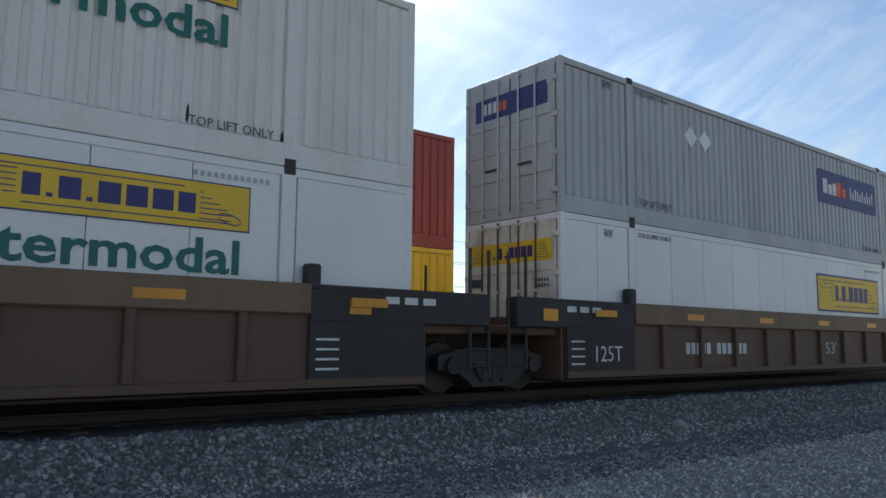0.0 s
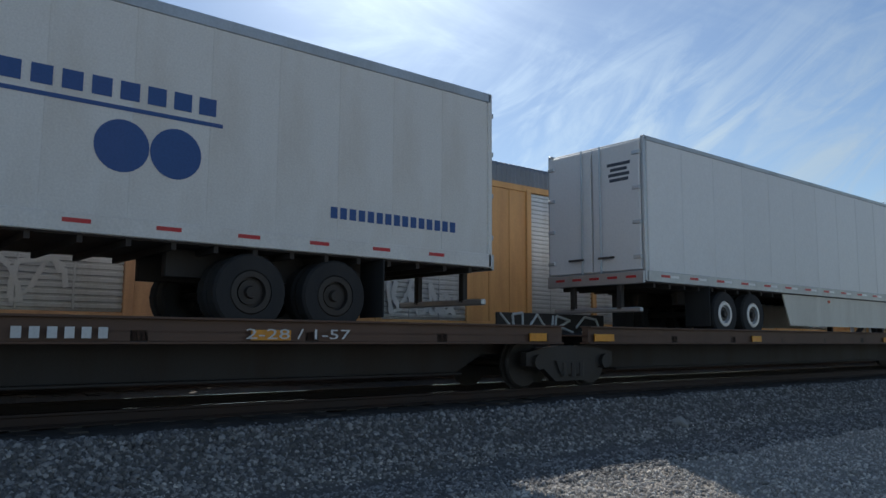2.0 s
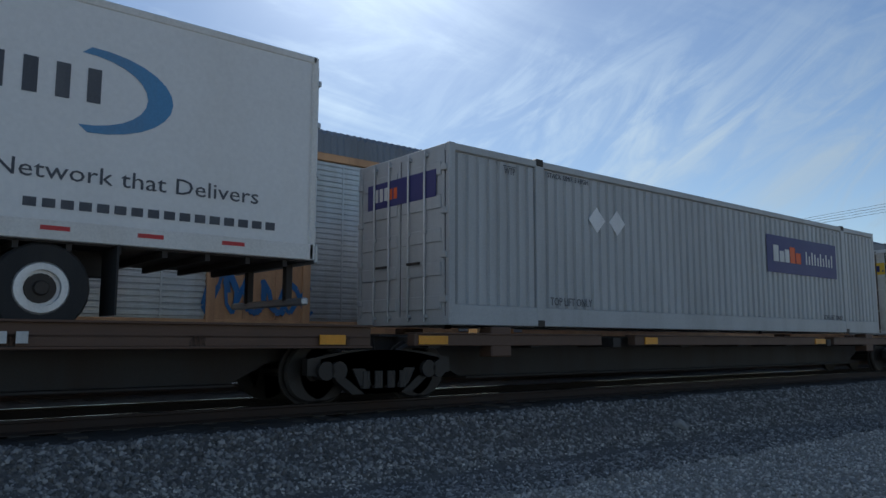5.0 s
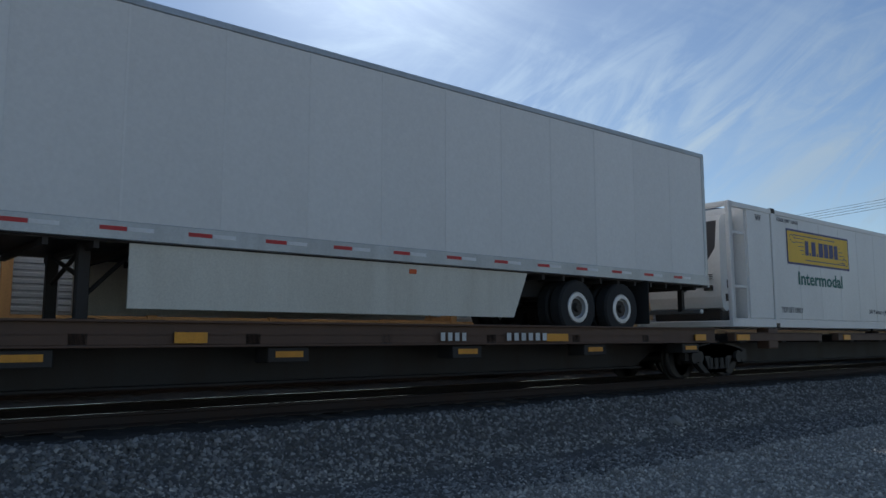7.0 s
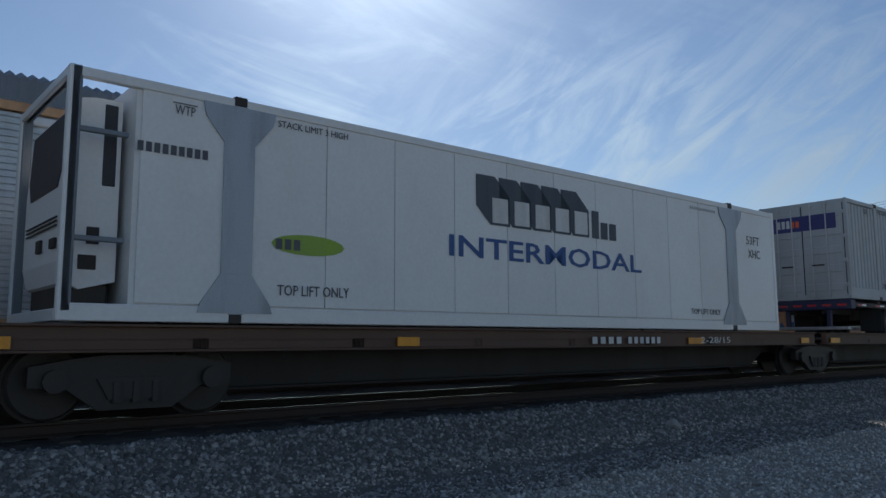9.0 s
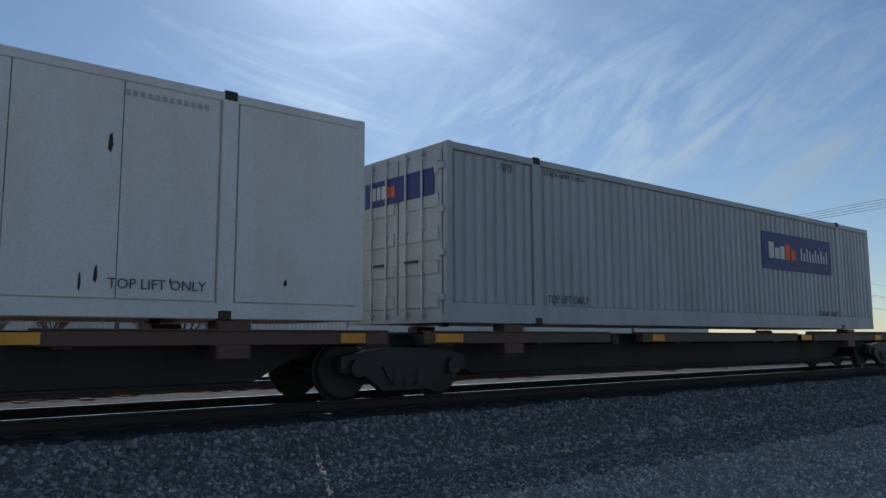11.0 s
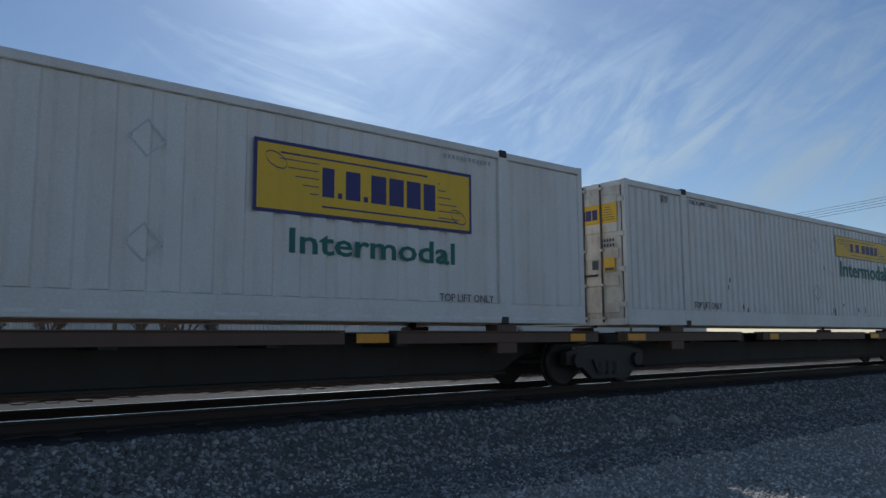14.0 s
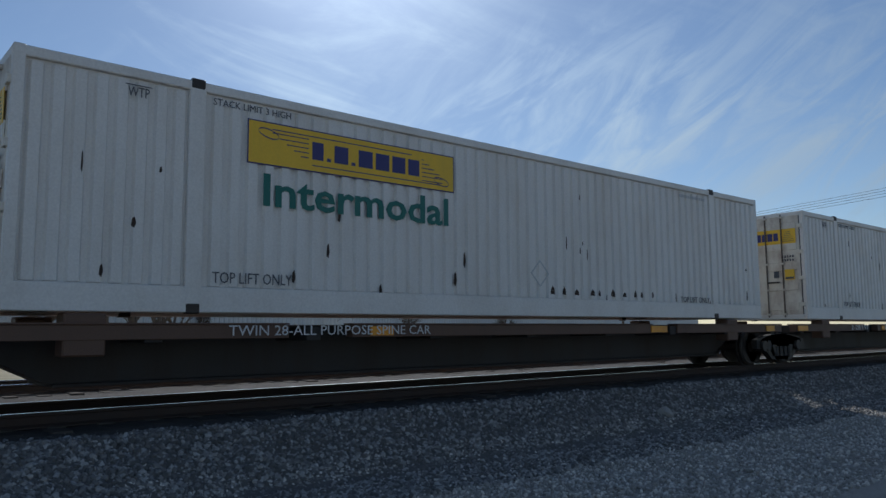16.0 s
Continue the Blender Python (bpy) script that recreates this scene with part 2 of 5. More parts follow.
def add_rod(bm, p, q, r, n=8, r2=None):
    p, q = Vector(p), Vector(q)
    turn = (q - p).to_track_quat("Z", "Y").to_matrix().to_4x4()
    bmesh.ops.create_cone(bm, cap_ends=True, segments=n, radius1=r, radius2=r if r2 is None else r2, depth=(q - p).length, matrix=Matrix.Translation((p + q) / 2) @ turn)


def add_poly(bm, pts, y0, y1):
    """A flat outline in x and z, made as thick as from y0 to y1."""
    a = [bm.verts.new((x, y0, z)) for x, z in pts]
    b = [bm.verts.new((x, y1, z)) for x, z in pts]
    bm.faces.new(a)
    bm.faces.new(b[::-1])
    for i in range(len(pts)):
        j = (i + 1) % len(pts)
        bm.faces.new((a[i], b[i], b[j], a[j]))


def boxes(name, material, parent, *dims, bevel=0.008, label="", at=None):
    key = ("boxes", material.name, bevel, dims)
    if key not in CACHE:
        bm = bmesh.new()
        for d in dims:
            add_box(bm, *d, bevel=bevel)
        CACHE[key] = mesh_of(bm, material)
    return link_part(name, CACHE[key], parent, label, at)


def rods(name, material, parent, *dims, n=8, label="", at=None):
    key = ("rods", material.name, n, dims)
    if key not in CACHE:
        bm = bmesh.new()
        for p, q, r in dims:
            add_rod(bm, p, q, r, n)
        CACHE[key] = mesh_of(bm, material)
    return link_part(name, CACHE[key], parent, label, at)


def plate(name, material, parent, pts, y0, y1, label="", at=None):
    key = ("plate", material.name, tuple(pts), y0, y1)
    if key not in CACHE:
        bm = bmesh.new()
        add_poly(bm, pts, y0, y1)
        CACHE[key] = mesh_of(bm, material)
    return link_part(name, CACHE[key], parent, label, at)


def corrugated(x0, x1, z0, z1, y, depth, pitch, material, across=False):
    """A panel with trapezoid ribs, facing -y; ribs stand upright, or lie along x when across."""
    key = ("corr", x0, x1, z0, z1, y, depth, pitch, material.name, across)
    if key not in CACHE:
        lo, hi = (z0, z1) if across else (x0, x1)
        n = max(1, round((hi - lo) / pitch))
        step = (hi - lo) / n
        line = []
        for i in range(n):
            a = lo + i * step
            line += [(a, y + depth), (a + 0.26 * step, y + depth), (a + 0.38 * step, y), (a + 0.88 * step, y)]
        line.append((hi, y + depth))
        verts, faces = [], []
        for p, q in line:
            verts += [(x0, q, p), (x1, q, p)] if across else [(p, q, z0), (p, q, z1)]
        for i in range(len(line) - 1):
            faces.append((2 * i, 2 * i + 2, 2 * i + 3, 2 * i + 1))
        me = bpy.data.meshes.new("corrugation")
        me.from_pydata(verts, [], faces)
        me.materials.append(material)
        CACHE[key] = me
    return CACHE[key]


def letters(body, x0, x1, z0, z1, y, material, parent, name="lettering", depth=0.004, bold=0.0):
    """Words as a thin mesh that fills the given field of a side facing -y."""
    key = ("text", body, x0, x1, z0, z1, y, material.name)
    if key not in CACHE:
        cu = bpy.data.curves.new("words", "FONT")
        cu.body, cu.extrude, cu.resolution_u, cu.offset = body, 0.01, 2, bold
        ob = new("words", cu)
        bpy.context.view_layer.update()
        me = bpy.data.meshes.new_from_object(ob)
        bpy.data.objects.remove(ob)
        co = np.empty(len(me.vertices) * 3)
        me.vertices.foreach_get("co", co)
        co = co.reshape(-1, 3)
        lo, hi = co.min(0), co.max(0)
        t = (co - lo) / np.maximum(hi - lo, 1e-6)
        out = np.stack([x0 + t[:, 0] * (x1 - x0), y - depth * t[:, 2], z0 + t[:, 1] * (z1 - z0)], 1)
        me.vertices.foreach_set("co", out.ravel())
        me.materials.clear()
        me.materials.append(material)
        CACHE[key] = me
    return link_part(name, CACHE[key], parent)


def bars(x0, x1, z0, z1, y, n, material, parent, name="marking", gap=0.3, depth=0.004):
    """Plain bars in place of writing."""
    w = (x1 - x0) / n
    return boxes(name, material, parent, *[(x0 + i * w, x0 + (i + 1 - gap) * w, y - depth, y, z0, z1) for i in range(n)], bevel=0)


def ring(r0, r1, w, n=24):
    """A wheel-like ring round the y axis."""
    bm = bmesh.new()
    prof = [(r0, -w / 2), (r1 - 0.03, -w / 2), (r1, -w / 2 + 0.04), (r1, w / 2 - 0.04), (r1 - 0.03, w / 2), (r0, w / 2)]
    loops = []
    for i in range(n):
        a = 2 * math.pi * i / n
        loops.append([bm.verts.new((r * math.cos(a), y, r * math.sin(a))) for r, y in prof])
    for i in range(n):
        a, b = loops[i], loops[(i + 1) % n]
        for k in range(len(prof)):
            j = (k + 1) % len(prof)
            bm.faces.new((a[k], b[k], b[j], a[j]))
    return bm


def cached(key, make, material):
    if key not in CACHE:
        CACHE[key] = mesh_of(make(), material)
    return CACHE[key]


def road_wheel(parent, x, y, z, dark=False):
    """Dual lorry wheel: two tyres, a pale dished rim and a hub."""
    tyre = link_part("tyre", cached("tyre", lambda: ring(0.29, 0.5, 0.27), RUBBER), parent, "worn black rubber lorry tyre", pose(x, y, z))
    def rim_shape():
        bm = ring(0.2, 0.3, 0.2)
        add_rod(bm, (0, -0.02, 0), (0, 0.02, 0), 0.22, 20)
        return bm
    side = -1 if y < 0 else 1
    link_part("rim", cached("rim" + str(dark), rim_shape, OILY if dark else RIM), tyre, "dark steel rim" if dark else "pale steel rim", pose(0, side * 0.04, 0))
    def hub_shape():
        bm = bmesh.new()
        prof = ((0.0, -0.1), (0.07, -0.09), (0.085, -0.03), (0.16, -0.03), (0.17, 0.02))
        loops = [[bm.verts.new((r * math.cos(a * math.pi / 8), y, r * math.sin(a * math.pi / 8))) for a in range(16)] for r, y in prof[1:]]
        bm.faces.new(loops[0])
        for p, q in zip(loops, loops[1:]):
            for i in range(16):
                bm.faces.new((p[i], p[(i + 1) % 16], q[(i + 1) % 16], q[i]))
        return bm
    link_part("hub", cached("hub", hub_shape, OILY), tyre, at=pose(0, side * 0.06, 0, 0, 0, 0 if side < 0 else 180))
    link_part("tyre", CACHE["tyre"], parent, at=pose(x, y - side * 0.32, z))


THINGS = []  # (thing, place along the train, height, train)
LONG = 16.154


def thing(name, s, z, label, category, group="", train="front"):
    ob = new(name)
    tagged(ob, label, category, group)
    THINGS.append((ob, s, z, train))
    return ob


# ---- containers ----
def each(name, material, parent, *dims, bevel=0.0):
    """One part for each box."""
    for d in dims:
        boxes(name, material, parent, d, bevel=bevel)


def door_end(root, body, x, out, z0, z1, yellow=False, navy=False):
    """Two door leaves with lock rods, hinges and handles on the end at x, facing out (-1 or 1)."""
    t = 0.05 * out
    h = z1 - z0
    boxes("door_gasket", GRILLE, root, (min(x, x + 0.5 * t), max(x, x + 0.5 * t), -1.2, 1.2, z0 + 0.1, z1 - 0.08), bevel=0, label="black rubber door gasket")
    for sgn in (-1, 1):
        y0, y1 = sorted((sgn * 0.02, sgn * 1.17))
        leaf = boxes("door", body, root, (min(x, x + t), max(x, x + t), y0, y1, z0 + 0.12, z1 - 0.1), bevel=0.012)
        for k in range(5):
            zz = z0 + 0.35 + k * (h - 0.75) / 4
            boxes("door_rib", body, leaf, (min(x + t, x + 1.5 * t), max(x + t, x + 1.5 * t), y0 + 0.06, y1 - 0.06, zz - 0.11, zz + 0.11), bevel=0.01)
        for yy in (sgn * 0.28, sgn * 0.72):
            rods("lock_rod", ROD if yellow else ALU, leaf, ((x + 2.0 * t, yy, z0 + 0.06), (x + 2.0 * t, yy, z1 - 0.06), 0.02), label="upright lock rod")
            for zz in (0.14, 0.8, 1.5, h - 0.14):
                boxes("rod_keeper", body, leaf, (min(x + t, x + 2.5 * t), max(x + t, x + 2.5 * t), -0.045, 0.045, -0.025, 0.025), bevel=0, at=pose(0, yy, z0 + zz))
        boxes("door_handle", OILY, leaf, (min(x + 2 * t, x + 2.6 * t), max(x + 2 * t, x + 2.6 * t), min(sgn * 0.28, sgn * 0.62), max(sgn * 0.28, sgn * 0.62), z0 + 0.98, z0 + 1.02), bevel=0)
        for zz in (0.4, 1.1, 1.8, h - 0.4):
            boxes("hinge", body, leaf, (min(x, x + 1.8 * t), max(x, x + 1.8 * t), sgn * 1.12, sgn * 1.26, -0.05, 0.05), bevel=0.01, at=pose(0, 0, z0 + zz))
    if yellow:
        flat = lambda d0, d1, y0, y1, q0, q1: (min(x + d0 * t, x + d1 * t), max(x + d0 * t, x + d1 * t), y0, y1, z0 + q0, z0 + q1)
        for y0, y1 in ((-1.1, -0.02), (0.02, 1.1)):
            boxes("door_sign", YELLOW, root, flat(1.5, 1.6, y0, y1, 2.04, 2.44), bevel=0, label="yellow sign board with dark blocks")
        for k, w in enumerate((0.09, 0.05, 0.13, 0.05, 0.14, 0.14, 0.14, 0.13)):
            c = 0.56 - 0.16 * k
            boxes("sign_block", NAVY, root, flat(1.6, 1.65, c - w / 2, c + w / 2, 2.13, 2.19 if w < 0.06 else 2.34), bevel=0)
        for y0, y1 in ((-1.05, -0.72), (0.72, 1.05)):
            boxes("sign_scroll", INK, root, *[flat(1.6, 1.64, y0 + 0.02 * k, y1 - 0.02 * k, 2.1 + 0.05 * k, 2.112 + 0.05 * k) for k in range(6)], bevel=0)
        boxes("door_notice", YELLOW, root, flat(1.55, 1.62, -1.02, -0.76, 1.06, 1.34), bevel=0)
        boxes("door_notice", INK, root, flat(1.62, 1.66, -1.0, -0.78, 1.08, 1.14), bevel=0)
        boxes("door_notice", SLATE, root, flat(1.55, 1.62, -0.6, -0.46, 1.12, 1.3), bevel=0)
        boxes("door_notice", SLATE, root, flat(1.55, 1.62, 0.78, 1.06, 1.62, 1.78), bevel=0)
        for q in (1.56, 1.66):
            boxes("door_marking", INK, root, *[flat(1.55, 1.58, -1.02 + 0.07 * k, -0.98 + 0.07 * k, q, q + 0.06) for k in range(5)], bevel=0)
    if navy:
        boxes("door_sign", NAVY, root, (min(x + 1.5 * t, x + 1.6 * t), max(x + 1.5 * t, x + 1.6 * t), -1.0, 0.95, z0 + 2.05, z0 + 2.5), bevel=0, label="navy sign board with white and orange blocks")
        each("sign_block", CHALK, root, *[(min(x + 1.6 * t, x + 1.65 * t), max(x + 1.6 * t, x + 1.65 * t), 0.62 - i * 0.14, 0.72 - i * 0.14, z0 + 2.17, z0 + 2.4) for i in range(3)], bevel=0)
        each("sign_block", ORANGE, root, *[(min(x + 1.6 * t, x + 1.65 * t), max(x + 1.6 * t, x + 1.65 * t), 0.2 - i * 0.14, 0.3 - i * 0.14, z0 + 2.17, z0 + 2.36) for i in range(2)], bevel=0)


def ribbed_end(root, body, x, out, z0, z1, board=None):
    """A closed end with lying ribs."""
    t = 0.05 * out
    boxes("end_wall", body, root, (min(x, x + t * 0.4), max(x, x + t * 0.4), -1.17, 1.17, z0 + 0.12, z1 - 0.1), bevel=0)
    for k in range(8):
        zz = z0 + 0.28 + k * (z1 - z0 - 0.5) / 7.4
        if not (board and k > 5):
            boxes("end_rib", body, root, (min(x, x + t), max(x, x + t), -1.14, 1.14, zz - 0.1, zz + 0.1), bevel=0.03)
    if board:
        boxes("end_sign", board, root, (min(x, x + t * 0.5), max(x, x + t * 0.5), -0.75, 0.35, z1 - 0.55, z1 - 0.27), bevel=0)
        boxes("end_mark", TEAL, root, (min(x, x + t * 0.5), max(x, x + t * 0.5), -0.65, 0.2, z1 - 0.72, z1 - 0.65), bevel=0)


def yellow_sign(root, x0, x1, z0, z1, y, plain, field=None):
    """Yellow board with a dark border, a row of dark letter-sized blocks and a scroll of thin lines at each end."""
    board = boxes("sign_board", NAVY, root, (x0, x1, y - 0.004, y, z0, z1), bevel=0, label="yellow sign board with dark border and blocks")
    e = 0.05 if plain else 0.018
    boxes("sign_field", field or YELLOW, board, (x0 + e, x1 - e, y - 0.008, y - 0.004, z0 + e, z1 - e), bevel=0)
    w, h = x1 - x0, z1 - z0
    a, b = x0 + 0.27 * w, x0 + 0.8 * w
    wide = (0.11, 0.04, 0.14, 0.04, 0.15, 0.15, 0.15, 0.13)
    tot = sum(wide) + 0.035 * 7
    p, list_ = a, []
    for i, q in enumerate(wide):
        q2 = q / tot * (b - a)
        list_.append((p, p + q2, y - 0.012, y - 0.008, z0 + 0.3 * h, z0 + (0.38 if q < 0.05 else 0.72) * h))
        p += q2 + 0.035 / tot * (b - a)
    each("sign_block", NAVY, board, *list_, bevel=0)
    lines = []
    for k in range(6):
        zz = z0 + h * (0.2 + 0.11 * k)
        lines += [(x0 + 0.1 * w + 0.03 * w * (5 - k), x0 + 0.255 * w, y - 0.01, y - 0.008, zz, zz + 0.014), (x0 + 0.815 * w, x0 + 0.93 * w - 0.03 * w * max(0, k - 1.5), y - 0.01, y - 0.008, zz, zz + 0.014)]
    lines += [(x0 + 0.1 * w, x0 + 0.76 * w, y - 0.01, y - 0.008, z0 + 0.83 * h, z0 + 0.855 * h), (x0 + 0.27 * w, x0 + 0.92 * w, y - 0.01, y - 0.008, z0 + 0.145 * h, z0 + 0.17 * h)]
    boxes("sign_scroll", NAVY, board, *[q for q in lines if q[1] > q[0] + 0.02], bevel=0)
    for cx, cz in ((0.085, 0.73), (0.925, 0.25)):
        curl = [(x0 + cx * w + 0.042 * w * math.cos(t), z0 + cz * h + 0.1 * h * math.sin(t) - 0.05 * h * math.cos(t)) for t in (k * math.pi / 8 for k in range(17))]
        bm = bmesh.new()
        for (ax, aZ), (bx, bZ) in zip(curl, curl[1:]):
            add_poly(bm, ((ax, aZ - 0.008), (bx, bZ - 0.008), (bx, bZ + 0.008), (ax, aZ + 0.008)), y - 0.01, y - 0.008)
        part("sign_curl", bm, NAVY, board)


def navy_sign(root, x0, x1, z0, z1, y, faded=False):
    """Navy board with white, orange and thin pale blocks; where faded, its top half is worn away in stripes."""
    if faded:
        zm, n = z0 + 0.6 * (z1 - z0), 13
        strips = [(x0 + (x1 - x0) * (k + 0.25) / n, x0 + (x1 - x0) * (k + 0.75) / n, y - 0.005, y, zm, z1) for k in range(n)]
        board = boxes("sign_board", FADED, root, (x0, x1, y - 0.005, y, z0, zm), bevel=0, label="faded purple sign worn away in stripes")
        each("sign_strip", FADED, board, *strips)
    else:
        board = boxes("sign_board", NAVY, root, (x0, x1, y - 0.005, y, z0, z1), bevel=0, label="navy sign board with white and orange blocks")
    w, h = x1 - x0, z1 - z0
    a, b = z0 + 0.3 * h, z0 + 0.74 * h
    f = lambda u: x0 + u * w
    q0, q1 = y - 0.009, y - 0.005
    each("sign_block", CHALK, board, (f(0.08), f(0.15), q0, q1, a, b), (f(0.165), f(0.225), q0, q1, a, a + 0.3 * h), (f(0.237), f(0.295), q0, q1, a, a + 0.36 * h), bevel=0.01)
    each("sign_block", SKYBLUE if faded else ORANGE, board, (f(0.305), f(0.375), q0, q1, a, b), (f(0.387), f(0.455), q0, q1, a, a + 0.3 * h), bevel=0.01)
    tall = (0.38, 0.26, 0.38, 0.34, 0.26, 0.38, 0.26, 0.38, 0.26, 0.38)
    each("sign_block", CHALK, board, *[(f(0.53 + 0.043 * i), f(0.548 + 0.043 * i), q0, q1, a + 0.02 * h, a + t * h) for i, t in enumerate(tall)], bevel=0)


WORDS_AT = {1: (4.25, 8.4, 0.4, 0.58), -1: (7.5, 11.92, 0.4, 0.56)}


def container(s_right, z, paint=WHITE, ribs=0.24, depth=0.05, sign="", sign_at=0, left="doors", right="ribs", reefer=0, yellow_door=False, navy_door=False, label="", long_words=False, worn=0, post=None, words=TEAL, train="front", diamonds=None, post_at=2.06, long=LONG, tall=2.9, small=True, faded=False, strips=False):
    """A container whose left end is at its origin. left and right tell its ends; reefer (-1, 1): a cooling unit in an open frame at that end."""
    root = thing("shipping_container", s_right - long, z, label, "container", "intermodal containers" if train == "front" else "containers on the far train", train)
    p = post or paint
    L, H = long, tall
    a = 0.72 if reefer < 0 else 0.0
    b = L - 0.72 if reefer > 0 else L
    boxes("body", paint, root, (a + 0.045, b - 0.045, -1.24, 1.24, 0.06, H - 0.04), bevel=0)
    for k in range(14):
        x = a + 0.3 + k * (b - a - 0.9) / 13
        boxes("roof_rib", paint, root, (x, x + 0.5, -1.15, 1.15, H - 0.04, H - 0.015), bevel=0.01)
    posts = [post_at, L - post_at]
    edges = [a + 0.1] + [q for pp in posts if a < pp < b for q in (pp - 0.13, pp + 0.13)] + [b - 0.1]
    for side in (-1, 1):
        turn = None if side < 0 else pose(L, 0, 0, 0, 0, 180)
        for i in range(0, len(edges), 2):
            x0, x1 = edges[i], edges[i + 1]
            if side > 0:
                x0, x1 = L - x1, L - x0
            if ribs:
                link_part("side_panel", corrugated(x0, x1, 0.33, H - 0.16, -1.285, depth, ribs, paint), root, at=turn)
            else:
                n = max(1, round((x1 - x0) / 1.22))
                for k in range(n):
                    w = (x1 - x0) / n
                    boxes("side_panel", paint, root, (x0 + k * w + 0.006, x0 + (k + 1) * w - 0.006, -1.283, -1.24, 0.22, H - 0.13), bevel=0.004, at=turn)
        sy = (-1.3, -1.2) if side < 0 else (1.2, 1.3)
        boxes("top_rail", paint, root, (0.1, L - 0.1, sy[0], sy[1], H - 0.13, H - 0.01), bevel=0.012)
        boxes("bottom_rail", paint, root, (0.1, L - 0.1, sy[0], sy[1], 0.0, 0.32 if ribs else 0.2), bevel=0.012)
        for pp in posts:
            boxes("lift_post", p, root, (pp - 0.105, pp + 0.105, sy[0] - (0.006 if side < 0 else 0), sy[1] + (0.006 if side > 0 else 0), 0.1, H - 0.1), bevel=0.01, label="upright lifting post")
            if post and side < 0:
                for zz in ((0.12, 0.24, 0.62), (H - 0.12, H - 0.3, H - 0.62)):
                    plate("post_gusset", p, root, ((pp - 0.5, zz[0]), (pp + 0.5, zz[0]), (pp + 0.46, zz[1]), (pp + 0.2, zz[2]), (pp - 0.2, zz[2]), (pp - 0.46, zz[1])), -1.312, -1.285, label="flared galvanised gusset")
                boxes("post_plate", p, root, (pp - 0.21, pp + 0.21, -1.314, -1.28, 0.6, H - 0.6), bevel=0.01)
            boxes("lift_casting", OILY, root, (pp - 0.09, pp + 0.09, sy[0] - 0.012, sy[1] + 0.012, H - 0.11, H + 0.02), bevel=0.015, label="dark steel corner casting")
            boxes("foot_casting", OILY, root, (pp - 0.09, pp + 0.09, sy[0] - 0.01, sy[1] + 0.01, -0.015, 0.11), bevel=0.015, label="dark steel corner casting")
        for x0, x1 in ((0.0, 0.13), (L - 0.13, L)):
            boxes("corner_post", paint, root, (x0, x1, sy[0], sy[1], 0.0, H), bevel=0.014)
    for x in (0.0, L - 0.1):
        boxes("end_sill", paint, root, (x, x + 0.1, -1.2, 1.2, 0.0, 0.14), bevel=0.01)
        boxes("end_header", paint, root, (x, x + 0.1, -1.2, 1.2, H - 0.12, H - 0.01), bevel=0.01)
    for x, out, kind in ((0.05, -1, left), (L - 0.05, 1, right)):
        if reefer == out:
            cooling_unit(root, a - 0.03 if out < 0 else b + 0.03, out, 0.35, H - 0.25, 0.98, framed=True, steel=ROOF if post else None)
        elif kind == "doors":
            door_end(root, CREAM if yellow_door else paint, x, out, 0.0, H, yellow_door, navy_door)
        else:
            ribbed_end(root, CREAM if sign == "yellow" else paint, x, out, 0.0, H, {"yellow": YELLOW, "navy": NAVY}.get(sign) if out < 0 and not faded else None)
    if sign == "yellow":
        yellow_sign(root, sign_at, sign_at + (3.1 if faded else 3.57), 1.95, 2.54, -1.292, False, CREAM if faded else None)
        letters("Intermodal", sign_at + (-0.3 if faded else 0.24), sign_at + (3.0 if faded else 3.45), 1.4, 1.84, -1.292, words, root, bold=0.02)
    elif sign == "board":
        k = 0.12 if reefer else 0.0
        yellow_sign(root, sign_at, sign_at + 3.81 - 1.75 * k, 1.42 + 1.5 * k, 2.4 + 0.8 * k, -1.29, True)
        letters("Intermodal", sign_at + 0.54, sign_at + 3.45 - 2.9 * k, 0.9 + 1.6 * k, 1.24 + 1.6 * k, -1.29, words, root, bold=0.016)
    elif sign == "navy":
        navy_sign(root, sign_at, sign_at + 3.7, 1.42, 2.33, -1.294, faded)
    if small:
        for k in range(18):
            boxes("rail_strip", WHITETAPE, root, (-0.3, 0.3, -1.305, -1.3, 0.06, 0.1), bevel=0, at=pose(0.7 + k * (L - 1.4) / 17, 0, 0)) if strips else None
        g = 0.34 if post else 0.0
        letters("TOP LIFT ONLY", post_at + 0.24 + g, post_at + 1.35 + g, 0.37, 0.51, -1.292, INK, root)
        letters("TOP LIFT ONLY", L - post_at - 1.4 - g, L - post_at - 0.25 - g, 0.33, 0.45, -1.292, INK, root)
        letters("STACK LIMIT 3 HIGH", post_at + 0.2 + g, post_at + 1.3 + g, H - 0.27, H - 0.18, -1.292, INK, root)
        bars(post_at - 0.88, post_at - 0.57, H - 0.225, H - 0.213, -1.292, 1, INK, root, gap=0)
        letters("WTP", post_at - 0.85, post_at - 0.6, H - 0.36, H - 0.24, -1.292, INK, root)
        bars(L - post_at - 1.3 - g, L - post_at - 0.25 - g, H - 0.29, H - 0.225, -1.292, 12, GREY, root, gap=0.45)
    if long_words:
        letters('30 Pallets (48"X40") Refrigerated Container', *WORDS_AT[reefer], -1.29, INK, root)
